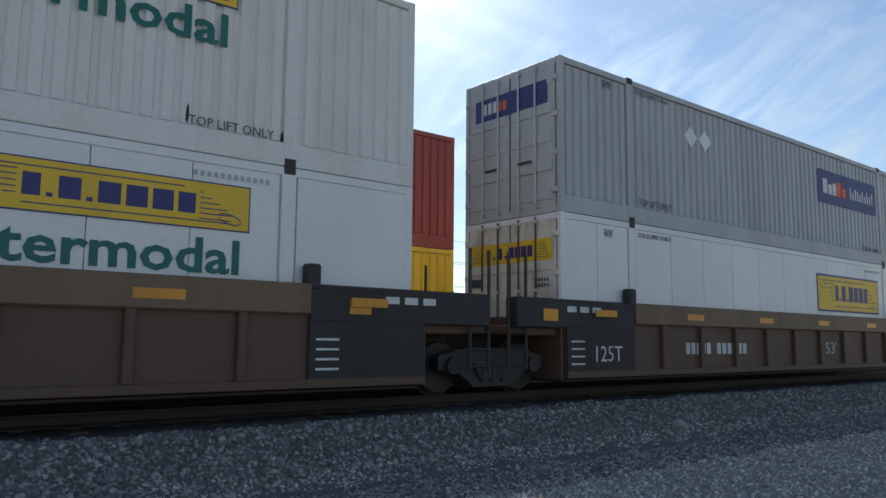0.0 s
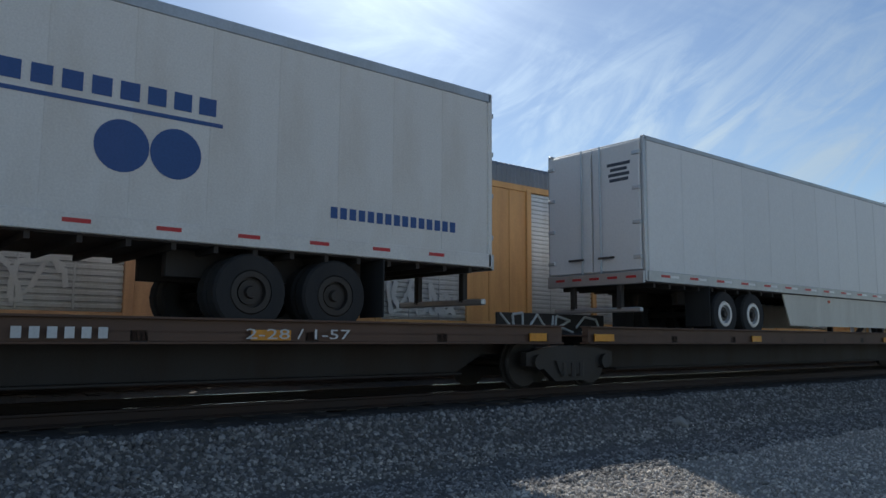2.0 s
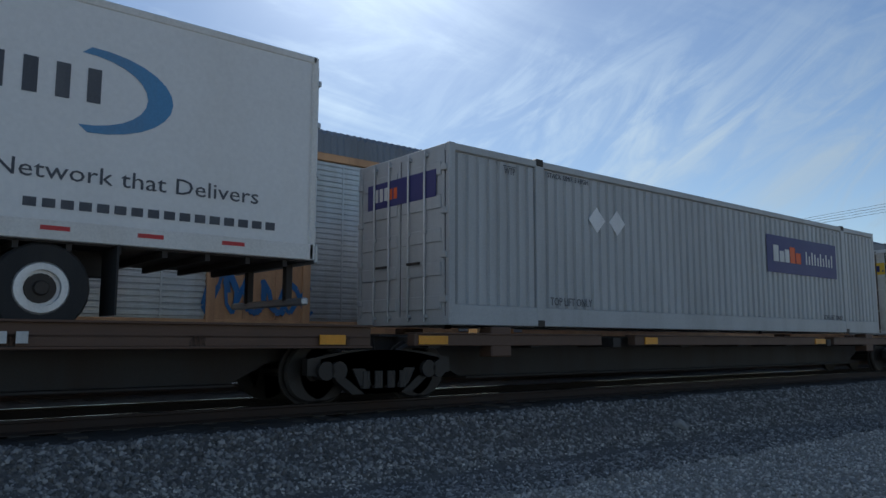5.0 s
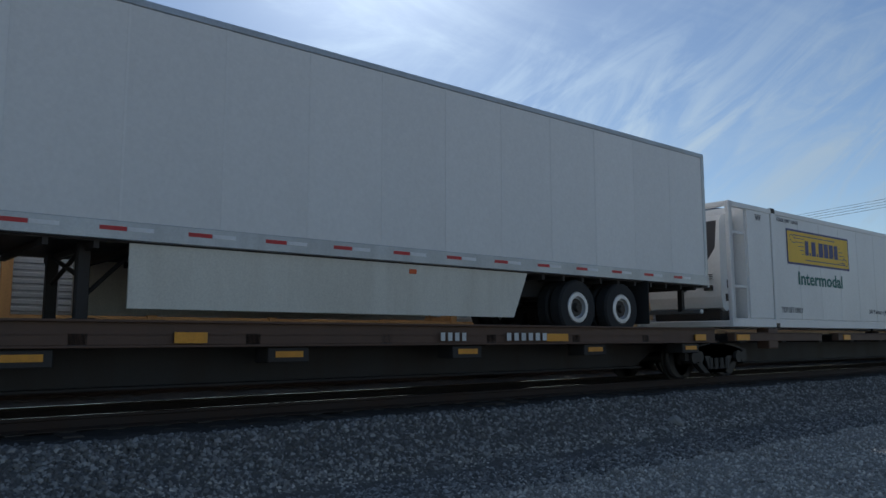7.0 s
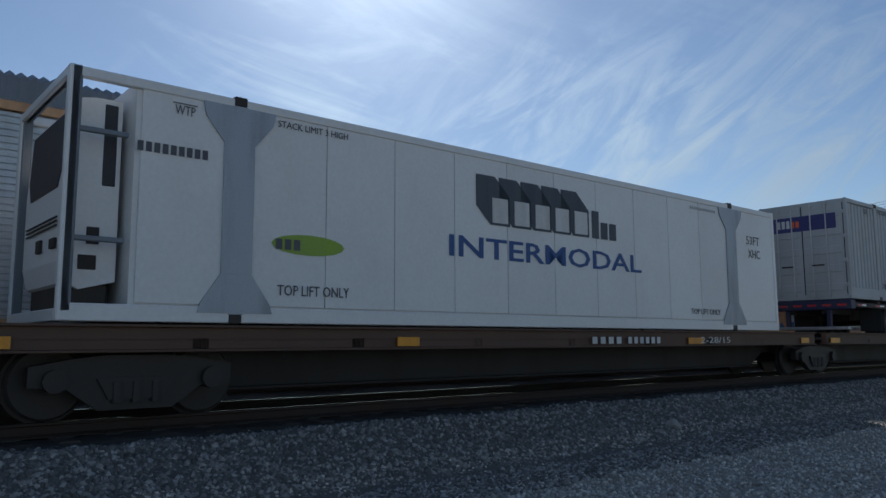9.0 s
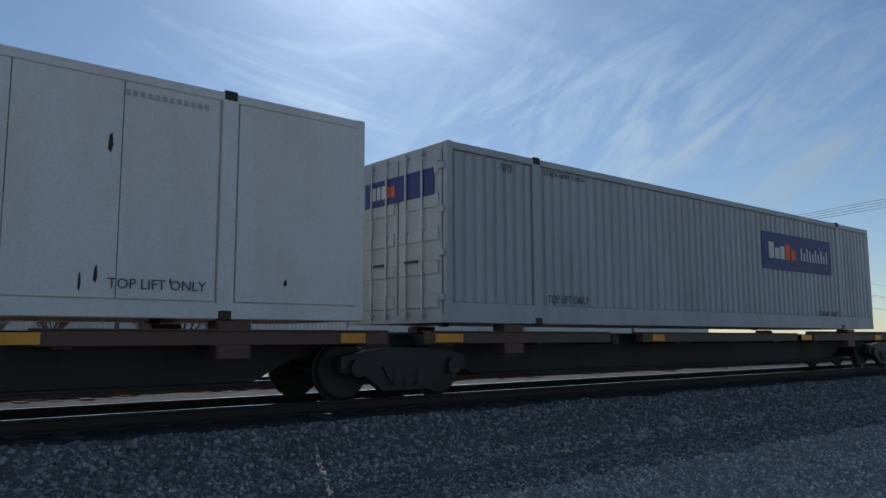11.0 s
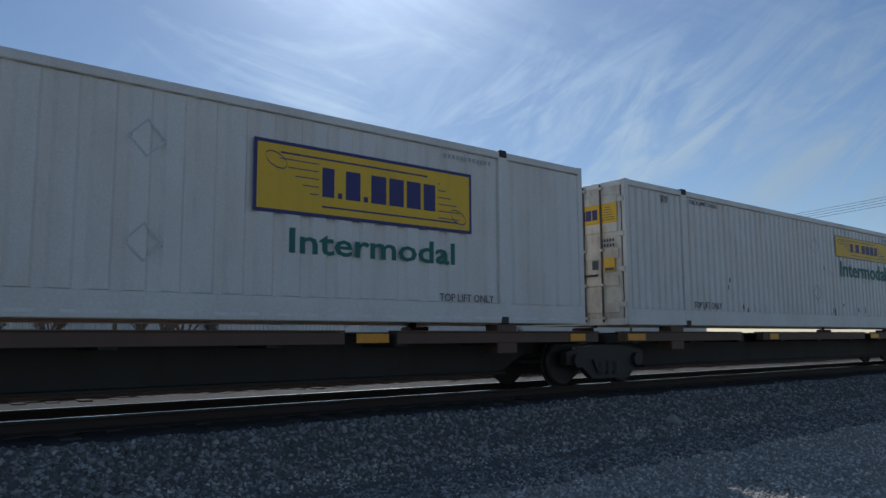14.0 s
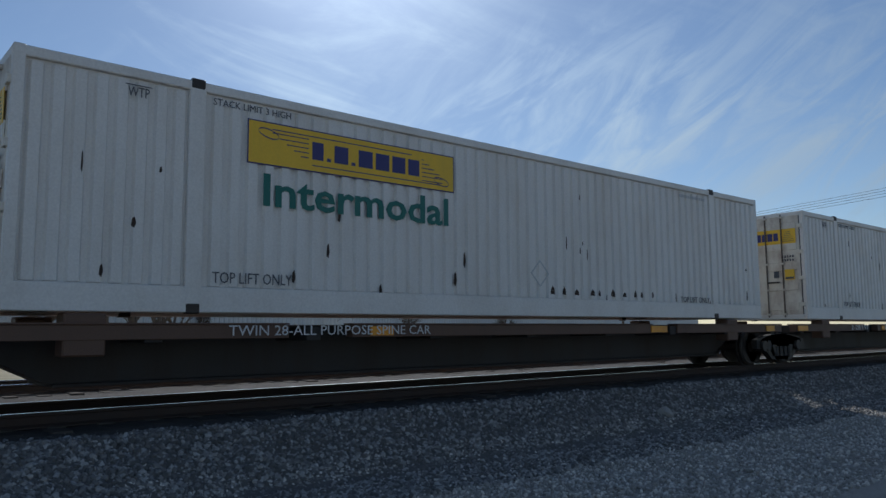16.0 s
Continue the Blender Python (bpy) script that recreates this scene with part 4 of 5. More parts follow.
def spine_unit(s_left, s_right, left_bogie=True, right_bogie=None, flat=False, paint=BROWN, words="", hitch_at=None, hitch_top=2.0, hitch_lean=1, coupler=0, number_at=None, hitch_paint=BLACK, extra=False, words_at=None, sprayed=False):
    """One unit of a skeleton flat car. right_bogie, left_bogie: places of the bogies that it carries, from its left end. flat: with a running deck for road wheels."""
    L = s_right - s_left
    root = thing("spine_car", s_left, 0.0, "brown skeleton intermodal flat car with dark centre beam", "railway car", "front train cars")
    zt = 1.06
    bm = bmesh.new()
    belly = ((0.2, 0.96), (0.2, 0.6), (1.35, 0.58), (1.95, 0.28), (L - 1.95, 0.28), (L - 1.35, 0.58), (L - 0.2, 0.6), (L - 0.2, 0.96))
    add_poly(bm, belly, -0.42, 0.42)
    part("centre_beam", bm, BLACK, root, "deep black fish-bellied centre beam")
    boxes("beam_flange", BLACK, root, (1.95, L - 1.95, -0.6, 0.6, 0.25, 0.29), (0.2, L - 0.2, -0.55, 0.55, 0.93, 0.97), bevel=0.01)
    for sy in (-1, 1):
        y0, y1 = sorted((sy * 1.16, sy * 1.34))
        if flat:
            boxes("deck", paint, root, (0.25, L - 0.25, *sorted((sy * 0.5, sy * 1.3)), 0.9, 0.93), bevel=0.004, label="narrow steel running deck")
            boxes("side_sill", paint, root, (0.25, L - 0.25, y0 + 0.04, y1, 0.8, zt), bevel=0.006, label="rusty brown side sill")
            boxes("sill_lip", paint, root, (0.25, L - 0.25, *sorted((sy * 1.1, sy * 1.37)), zt, zt + 0.03), bevel=0.006)
            boxes("sill_lip", paint, root, (0.25, L - 0.25, *sorted((sy * 1.1, sy * 1.355)), 0.77, 0.8), bevel=0.006)
        else:
            for q0, q1 in ((0.3, 4.6), (5.6, L - 5.8), (L - 4.9, L - 0.3)):
                boxes("side_sill", paint, root, (q0, q1, y0, y1, 0.8, 0.97), bevel=0.006, label="rusty brown side sill")
                boxes("sill_lip", paint, root, (q0, q1, *sorted((sy * 1.1, sy * 1.36)), 0.972, 0.995), bevel=0.006)
    for k in range(9):
        x = 0.7 + k * (L - 1.4) / 8
        bm = bmesh.new()
        add_box(bm, x - 0.11, x + 0.11, -1.3, 1.3, 0.76, 0.94, 0.01)
        part("cross_bearer", bm, BLACK, root)
    if not flat:
        for x in (2.06, L - 2.06 - 0.6):
            for sy in (-1, 1):
                boxes("container_pedestal", paint, root, (x - 0.2, x + 0.25, *sorted((sy * 1.02, sy * 1.33)), 0.62, 1.1), bevel=0.02, label="short container pedestal")
    for i, x in enumerate((0.65, 6.1, L * 0.7, L - 0.9)):
        w = 0.4 if i % 2 else 0.55
        for sy in (-1.36, 1.36):
            boxes("reflector", AMBER, root, (x - w / 2, x + w / 2, min(sy, sy - math.copysign(0.02, sy)), max(sy, sy - math.copysign(0.02, sy)) , 0.82, 0.95), bevel=0, label="amber reflective plate")
    if extra:
        for k in range(6):
            x = 1.2 + k * (L - 2.4) / 5
            boxes("step_bracket", BLACK, root, (x - 0.3, x + 0.3, -1.3, -0.9, 0.56, 0.76), bevel=0.015)
            boxes("reflector", AMBER, root, (x - 0.2, x + 0.2, -1.312, -1.3, 0.63, 0.71), bevel=0)
    if words:
        letters(words, *words_at, 0.835, 0.965, -1.364, CHALK, root)
    if sprayed:
        boxes("kerb_plate", BLACK, root, (0.25, 3.7, 1.1, 1.14, 0.93, 1.4), bevel=0.01, label="dark plate with white sprayed outlines")
        run = ((0.35, 1.38), (0.75, 1.02), (0.7, 1.36), (1.0, 1.4), (1.0, 1.02)), ((1.1, 0.98), (1.45, 1.38), (1.6, 1.2), (1.9, 0.98), (1.95, 1.36)), ((2.0, 1.0), (2.05, 1.36), (2.5, 1.26), (2.15, 1.12), (2.6, 1.0)), ((2.7, 1.1), (3.0, 1.35), (3.4, 1.3), (3.5, 1.12), (3.2, 0.98), (2.9, 1.0))
        for line in run:
            rods("graffiti", GRAFFITI_PALE, root, *[((p[0], 1.095, p[1]), (q[0], 1.095, q[1]), 0.028) for p, q in zip(line, line[1:])], n=6, label="white sprayed outline")
    if number_at:
        bars(number_at[0], number_at[1], 0.835, 0.96, -1.364, 4, CHALK, root, gap=0.42)
        bars(number_at[2], number_at[3], 0.835, 0.96, -1.364, 6, CHALK, root, gap=0.42)
    for b in (left_bogie, right_bogie):
        if b is not None and b is not True:
            bogie(root, b)
    if hitch_at is not None:
        for hx, ht, hl in ((hitch_at, hitch_top, hitch_lean),) if isinstance(hitch_at, float) else hitch_at:
            hitch(root, hx, 0.97, ht, hl, hitch_paint)
    for e in ((-1, 1) if coupler == 2 else (coupler,) if coupler else ()):
        x = 0.2 if e < 0 else L - 0.2
        boxes("end_platform", paint, root, (min(x, x - 0.35 * e), max(x, x - 0.35 * e), -1.3, 1.3, 0.8, 1.0), bevel=0.02)
        boxes("coupler", OILY, root, (min(x - 0.3 * e, x + 0.62 * e), max(x - 0.3 * e, x + 0.62 * e), -0.13, 0.13, 0.62, 0.9), (min(x + 0.4 * e, x + 0.66 * e), max(x + 0.4 * e, x + 0.66 * e), -0.24, 0.2, 0.58, 0.92), bevel=0.03, label="dark steel knuckle coupler")
        pts = [(x + 0.05 * e + 0.6 * e * i / 8, -0.35, 0.75 - 0.5 * math.sin(math.pi * i / 8)) for i in range(9)]
        bm = bmesh.new()
        for p, q in zip(pts, pts[1:]):
            add_rod(bm, p, q, 0.03, 6)
        part("air_hose", bm, RUBBER, root, "sagging black air hose")
        rods("grab_iron", OILY, root, ((x - 0.1 * e, -1.25, 1.0), (x - 0.1 * e, -1.25, 1.35), 0.02), ((x - 0.1 * e, -1.25, 1.35), (x - 0.1 * e, -0.5, 1.35), 0.02), ((x - 0.1 * e, -0.5, 1.35), (x - 0.1 * e, -0.5, 1.0), 0.02))
        if e > 0 or coupler == 2:
            boxes("brake_stand", BLACK, root, (x - 0.12, x + 0.02, -0.25, 0.1, 0.95, 1.75), bevel=0.04)
            boxes("brake_gear", BROWN, root, (x - 0.2, x + 0.12, -0.42, 0.05, 1.35, 1.7), bevel=0.06)
            for q in (-0.22, 0.14):
                link_part("brake_wheel", cached("brake_wheel", brake_wheel, OILY), root, "spoked brake wheel", pose(x + q, -0.3, 1.6, 0, 0, 75))
    return root


def brake_wheel():
    bm = bmesh.new()
    n = 18
    for i in range(n):
        a, b = 2 * math.pi * i / n, 2 * math.pi * (i + 1) / n
        add_rod(bm, (0.28 * math.cos(a), 0, 0.28 * math.sin(a)), (0.28 * math.cos(b), 0, 0.28 * math.sin(b)), 0.022, 6)
        if i % 3 == 0:
            add_rod(bm, (0, 0, 0), (0.28 * math.cos(a), 0, 0.28 * math.sin(a)), 0.016, 5)
    return bm


# ---- road trailers and chassis ----
def tape(root, x0, x1, z, y, n, pale=True):
    """A row of red and white reflective strips on the bottom rail."""
    step = (x1 - x0) / n
    for i in range(n):
        x = x0 + i * step
        boxes("reflective_strip", REDTAPE, root, (0, 0.3, y - 0.004, y, -0.025, 0.025), bevel=0, at=pose(x, 0, z))
        if pale:
            boxes("reflective_strip", WHITETAPE, root, (0, 0.3, y - 0.004, y, -0.025, 0.025), bevel=0, at=pose(x + 0.31, 0, z))


def landing_gear(root, x, z0, z1):
    for sy in (-0.75, 0.75):
        boxes("landing_leg", BLACK, root, (x - 0.07, x + 0.07, sy - 0.07, sy + 0.07, z0, z1), (x - 0.14, x + 0.14, sy - 0.14, sy + 0.14, z0, z0 + 0.03), bevel=0.01)
    rods("leg_brace", BLACK, root, ((x, -0.75, z0 + 0.5), (x, 0.75, z1 - 0.05), 0.03), ((x, 0.75, z0 + 0.5), (x, -0.75, z1 - 0.05), 0.03), ((x, -0.72, z0 + 0.25), (x + 0.7, -0.4, z1), 0.03))


def trailer(s_right, z, top, rear, skirt=None, reefer=False, wheels=(2.99, 4.2), label="", paint=CLEAN, panels=1.22, rails=ALU, guard=False, pale=True, white_rear=True, dark_rims=False, header=0.11):
    """A box trailer with its left end at its origin; rear: -1 or 1, the end with doors and wheels. wheels and skirt are told from the rear."""
    root = thing("semi_trailer", s_right - LONG, 0.0, label, "trailer", "trailers on flat cars")
    L = LONG
    U = (lambda u: u) if rear < 0 else (lambda u: L - u)
    zb, zt = z, top
    boxes("body", paint, root, (0.06, L - 0.06, -1.27, 1.27, zb + 0.1, zt - 0.03), bevel=0.01)
    n = round(L / panels)
    w = (L - 0.24) / n
    for side in (-1, 1):
        y0, y1 = (-1.288, -1.26) if side < 0 else (1.26, 1.288)
        for k in range(n):
            boxes("side_panel", paint, root, (0, w - 0.012, y0, y1, zb + 0.2, zt - 0.1), bevel=0.004, at=pose(0.12 + k * w, 0, 0))
            if k:
                boxes("panel_seam", paint, root, (-0.018, 0.012, y0 - (0.005 if side < 0 else 0), y1 + (0.005 if side > 0 else 0), zb + 0.2, zt - 0.1), bevel=0.002, at=pose(0.12 + k * w, 0, 0))
        o = (-1.3, -1.2) if side < 0 else (1.2, 1.3)
        boxes("top_rail", ALU if header > 0.15 else rails, root, (0.03, L - 0.03, *o, zt - header, zt), bevel=0.02)
        boxes("bottom_rail", rails, root, (0.03, L - 0.03, *o, zb, zb + 0.22), bevel=0.01)
        for x in (0.0, L - 0.1):
            boxes("corner_post", rails if not reefer or (x > 1) == (rear > 0) else paint, root, (x, x + 0.1, *o, zb, zt), bevel=0.02)
        if skirt:
            q = sorted((U(skirt[0]), U(skirt[1])))
            sl = 0.34
            pts = [(q[0] + (0 if rear < 0 else 0.08), zb - 0.02), (q[1] - (0.08 if rear < 0 else 0), zb - 0.02), (q[1] - (0.08 if rear < 0 else sl), 1.22), (q[0] + (sl if rear < 0 else 0.08), 1.22)]
            plate("side_skirt", SKIRT, root, pts, *sorted((side * 1.2, side * 1.23)), label="white aerodynamic side skirt")
    tape(root, 0.5, L - 0.3, zb + 0.13, -1.3, 15, pale)
    boxes("floor", BLACK, root, (0.1, L - 0.1, -1.2, 1.2, zb - 0.02, zb + 0.12), bevel=0)
    for k in range(30):
        boxes("floor_beam", BLACK, root, (-0.03, 0.03, -1.2, 1.2, zb - 0.1, zb - 0.01), bevel=0, at=pose(0.4 + k * (L - 0.8) / 29, 0, 0))
    # doors at the rear
    xr, o = (0.0, -1) if rear < 0 else (L, 1)
    for sy in (-1, 1):
        leaf = boxes("door", paint if white_rear else ALU, root, (min(xr, xr + 0.05 * o), max(xr, xr + 0.05 * o), min(sy * 0.02, sy * 1.22), max(sy * 0.02, sy * 1.22), zb + 0.24, zt - 0.1), bevel=0.012)
        rods("lock_rod", GALV, leaf, ((xr + 0.09 * o, sy * 0.25, zb + 0.2), (xr + 0.09 * o, sy * 0.25, zt - 0.08), 0.02))
        for zz in (zb + 0.5, zb + 1.2, zb + 1.9, zt - 0.35):
            boxes("hinge", GALV, leaf, (min(xr, xr + 0.08 * o), max(xr, xr + 0.08 * o), sy * 1.05, sy * 1.24, -0.04, 0.04), bevel=0.01, at=pose(0, 0, zz))
        boxes("door_handle", OILY, leaf, (min(xr + 0.09 * o, xr + 0.13 * o), max(xr + 0.09 * o, xr + 0.13 * o), min(sy * 0.2, sy * 0.6), max(sy * 0.2, sy * 0.6), zb + 0.5, zb + 0.54), bevel=0)
        boxes("bumper_post", BLACK, root, (min(xr, xr - 0.1 * o), max(xr, xr - 0.1 * o), sy * 0.62 - 0.06, sy * 0.62 + 0.06, zb - 0.56, zb), bevel=0.01)
    for k, (q0, q1) in enumerate(((-1.0, -0.42), (-0.92, -0.5), (-0.98, -0.45), (-0.95, -0.48))):
        boxes("marking", SLATE, root, (min(xr + 0.05 * o, xr + 0.056 * o), max(xr + 0.05 * o, xr + 0.056 * o), q0, q1, zt - 0.55 - 0.11 * k, zt - 0.485 - 0.11 * k), bevel=0)
    boxes("rear_sill", ALU, root, (min(xr, xr + 0.06 * o), max(xr, xr + 0.06 * o), -1.28, 1.28, zb - 0.04, zb + 0.22), bevel=0.015)
    boxes("bumper_bar", ALU, root, (min(xr, xr - 0.1 * o), max(xr, xr - 0.1 * o), -1.15, 1.15, zb - 0.6, zb - 0.5), bevel=0.02, label="underride guard bar")
    for k in range(5):
        boxes("reflective_strip", REDTAPE, root, (min(xr + 0.06 * o, xr + 0.065 * o), max(xr + 0.06 * o, xr + 0.065 * o), -1.1 + k * 0.47, -0.85 + k * 0.47, zb + 0.08, zb + 0.13), bevel=0)
    # wheels
    for u in wheels:
        x = U(u)
        for sy in (-1.08, 1.08):
            road_wheel(root, x, sy, 1.43, dark_rims)
        rods("axle", OILY, root, ((x, -1.0, 1.43), (x, 1.0, 1.43), 0.07))
    xs = sorted((U(wheels[0] - 0.9), U(wheels[1] + 0.9)))
    boxes("slider_frame", BLACK, root, (*xs, -0.6, -0.45, 1.62, zb), (*xs, 0.45, 0.6, 1.62, zb), bevel=0.01)
    for sy in (-1.0, 1.0):
        boxes("mud_flap", RUBBER, root, (U(wheels[0] - 0.75) - 0.012, U(wheels[0] - 0.75) + 0.012, sy - 0.3, sy + 0.3, 1.15, zb), bevel=0)
    landing_gear(root, U(12.6), 1.08, zb)
    boxes("kingpin_plate", BLACK, root, (*sorted((U(L - 1.9), U(L - 0.2))), -1.0, 1.0, zb - 0.14, zb), bevel=0.01)
    boxes("marker_lamp", ORANGE, root, (U(L * 0.5) - 0.07, U(L * 0.5) + 0.07, -1.245, -1.2, zb - 0.16, zb - 0.09), bevel=0.01)
    if reefer:
        cooling_unit(root, 0.0 if rear > 0 else L, -1 if rear > 0 else 1, zb + 0.45, zt - 0.2, 1.02, guard=guard)
        tank = (U(11.2), 1.45)
        rods("fuel_tank", GREY, root, ((tank[0], -1.1, 1.65), (tank[0], 0.4, 1.65), 0.27), n=18, label="grey cylindrical fuel tank")
    return root


def chassis(s_right, z, label, tail=DARKBLUE):
    """A gooseneck container chassis, rear at its left end."""
    root = thing("container_chassis", s_right - LONG, 0.0, label, "chassis", "container chassis")
    L = LONG
    for sy in (-0.45, 0.45):
        boxes("main_rail", BLACK, root, (0.1, L - 2.6, sy - 0.07, sy + 0.07, z - 0.42, z - 0.12), (L - 2.7, L - 0.1, sy - 0.07, sy + 0.07, z - 0.2, z - 0.02), bevel=0.01)
    for k, x in enumerate((0.15, 2.0, 4.9, 7.5, 10.0, 12.3, L - 2.5, L - 0.3)):
        bm = bmesh.new()
        add_box(bm, x - 0.1, x + 0.1, -1.25, 1.25, z - 0.22, z - 0.02, 0.01)
        part("cross_beam", bm, BLACK, root)
    for sy in (-1, 1):
        boxes("side_rail", BLACK, root, (0.1, L - 0.3, *sorted((sy * 1.2, sy * 1.27)), z - 0.24, z - 0.1), bevel=0.01)
    tape(root, 0.4, L - 0.4, z - 0.17, -1.27, 12)
    boxes("rear_bolster", tail, root, (-0.05, 0.25, -1.28, 1.28, z - 0.3, z - 0.02), bevel=0.02)
    for k in range(6):
        boxes("reflective_strip", REDTAPE, root, (-0.056, -0.05, -1.15 + k * 0.42, -0.9 + k * 0.42, z - 0.2, z - 0.14), bevel=0)
    for sy in (-0.6, 0.6):
        boxes("bumper_post", tail, root, (0.05, 0.17, sy - 0.06, sy + 0.06, z - 0.85, z - 0.25), bevel=0.01)
    boxes("bumper_bar", ALU, root, (0.03, 0.15, -1.15, 1.15, z - 0.88, z - 0.78), bevel=0.02, label="underride guard bar")
    for x in (2.82, 4.04):
        for sy in (-1.08, 1.08):
            road_wheel(root, x, sy, 1.43)
        rods("axle", OILY, root, ((x, -1.0, 1.43), (x, 1.0, 1.43), 0.07))
    boxes("slider_frame", BLACK, root, (1.8, 5.0, -0.62, -0.45, 1.5, z - 0.3), (1.8, 5.0, 0.45, 0.62, 1.5, z - 0.3), bevel=0.01)
    for sy in (-1.0, 1.0):
        boxes("mud_flap", RUBBER, root, (1.95, 1.975, sy - 0.3, sy + 0.3, 1.15, z - 0.25), bevel=0)
        boxes("fender", BLACK, root, (2.25, 4.6, sy - 0.3, sy + 0.3, z - 0.27, z - 0.25), bevel=0)
    landing_gear(root, 12.5, 1.08, z - 0.2)
    boxes("kingpin_plate", BLACK, root, (L - 1.9, L - 0.2, -0.6, 0.6, z - 0.26, z - 0.2), bevel=0.01)
    return root


# ---- well cars ----
def well_car(s_left, s_right, left_bogie, right_bogie, group="front train cars", train="front", words=True, left_end=1.5):
    """A double-stack well car around its load, ends above the bogies."""
    L = s_right - s_left
    root = thing("well_car", s_left, 0.0, "brown double-stack well car with ribbed side sills", "railway car", group, train)
    a, b = left_end, L - 1.62
    for sy in (-1, 1):
        boxes("side_wall", BROWN, root, (a, b, *sorted((sy * 1.38, sy * 1.44)), 0.28, 1.42), bevel=0.008, label="brown steel side wall")
        boxes("top_chord", TAN, root, (a + 1.9, b - 1.9, *sorted((sy * 1.36, sy * 1.54)), 1.18, 1.58), bevel=0.02, label="tan steel top chord")
        boxes("bottom_chord", BROWN, root, (a, b, *sorted((sy * 1.3, sy * 1.52)), 0.22, 0.34), bevel=0.012)
        n = 12
        for k in range(n + 1):
            x = a + 0.15 + k * (b - a - 0.3) / n
            if a + 1.9 < x < b - 1.9:
                boxes("side_rib", BROWN, root, (-0.06, 0.06, *sorted((sy * 1.43, sy * 1.53)), 0.33, 1.19), bevel=0.015, at=pose(x, 0, 0))
        for k in range(6):
            x = a + 1.0 + k * (b - a - 2.0) / 5
            boxes("reflector", AMBER, root, (x - 0.3, x + 0.3, *sorted((sy * 1.54, sy * 1.552)), 1.3, 1.42), bevel=0, label="amber reflective plate")
        for e0, e1 in ((0.3, a + 1.9), (b - 1.9, L - 0.3)):
            boxes("end_panel", BLACK, root, (max(e0, a), min(e1, b), *sorted((sy * 1.44, sy * 1.5)), 0.3, 1.1), bevel=0.01, label="dark lettered end panel")
            boxes("end_sill", BLACK, root, (e0, e1, *sorted((sy * 1.2, sy * 1.5)), 1.08, 1.58), bevel=0.02, label="dark end platform side")
            boxes("guide_post", BLACK, root, ((a + 1.75 if e0 < 2 else b - 1.95), (a + 1.95 if e0 < 2 else b - 1.75), *sorted((sy * 1.32, sy * 1.52)), 1.5, 1.85), bevel=0.03)
            boxes("reflector", AMBER, root, (e0 + 0.6, e0 + 0.95, *sorted((sy * 1.5, sy * 1.512)), 1.2, 1.4), bevel=0)
            bars(e0 + 1.2, e0 + 2.2, 1.36, 1.46, sy * 1.5 if sy < 0 else 1.504, 3, CHALK, root)
            for k in range(4):
                bars(max(e0, a) + 0.1, max(e0, a) + 0.6, 0.45 + 0.13 * k, 0.48 + 0.13 * k, sy * 1.5 if sy < 0 else 1.504, 1, CHALK, root)
    for e0, e1 in ((0.25, a + 0.2), (b - 0.2, L - 0.25)):
        boxes("end_platform", BROWN, root, (e0, e1, -1.3, 1.3, 0.95, 1.12), bevel=0.02)
        boxes("draft_sill", BLACK, root, (e0, e1, -0.35, 0.35, 0.7, 0.97), bevel=0.02)
    for x in (a - 0.08, b + 0.02):
        boxes("bulkhead", BROWN, root, (x, x + 0.06, -1.42, 1.42, 0.2, 1.3), bevel=0.01)
    boxes("well_floor", BLACK, root, (a, b, -1.35, 1.35, 0.16, 0.195), bevel=0)
    for x in (0.42, L - 0.42):
        for yy in (-1.36, 1.36):
            rods("ladder", OILY, root, *[((x - 0.2, yy, zz), (x + 0.2, yy, zz), 0.02) for zz in (0.45, 0.72, 0.98, 1.25, 1.5)], ((x - 0.2, yy, 0.4), (x - 0.2, yy, 2.3), 0.028), ((x + 0.2, yy, 0.4), (x + 0.2, yy, 2.3), 0.028), label="steel ladder")
    if left_end < 2:
        letters("125T", a + 0.75, a + 1.5, 0.5, 0.78, -1.502, CHALK, root)
    if words:
        bars(L * 0.265, L * 0.265 + 0.95, 0.62, 0.85, -1.442, 5, CHALK, root)
        bars(L * 0.265 + 1.15, L * 0.265 + 2.4, 0.62, 0.85, -1.442, 6, CHALK, root)
        letters("53'", L * 0.585, L * 0.585 + 0.6, 0.6, 0.9, -1.442, GREY, root)
    for q in (left_bogie, right_bogie):
        if q is not None:
            bogie(root, q)
    return root


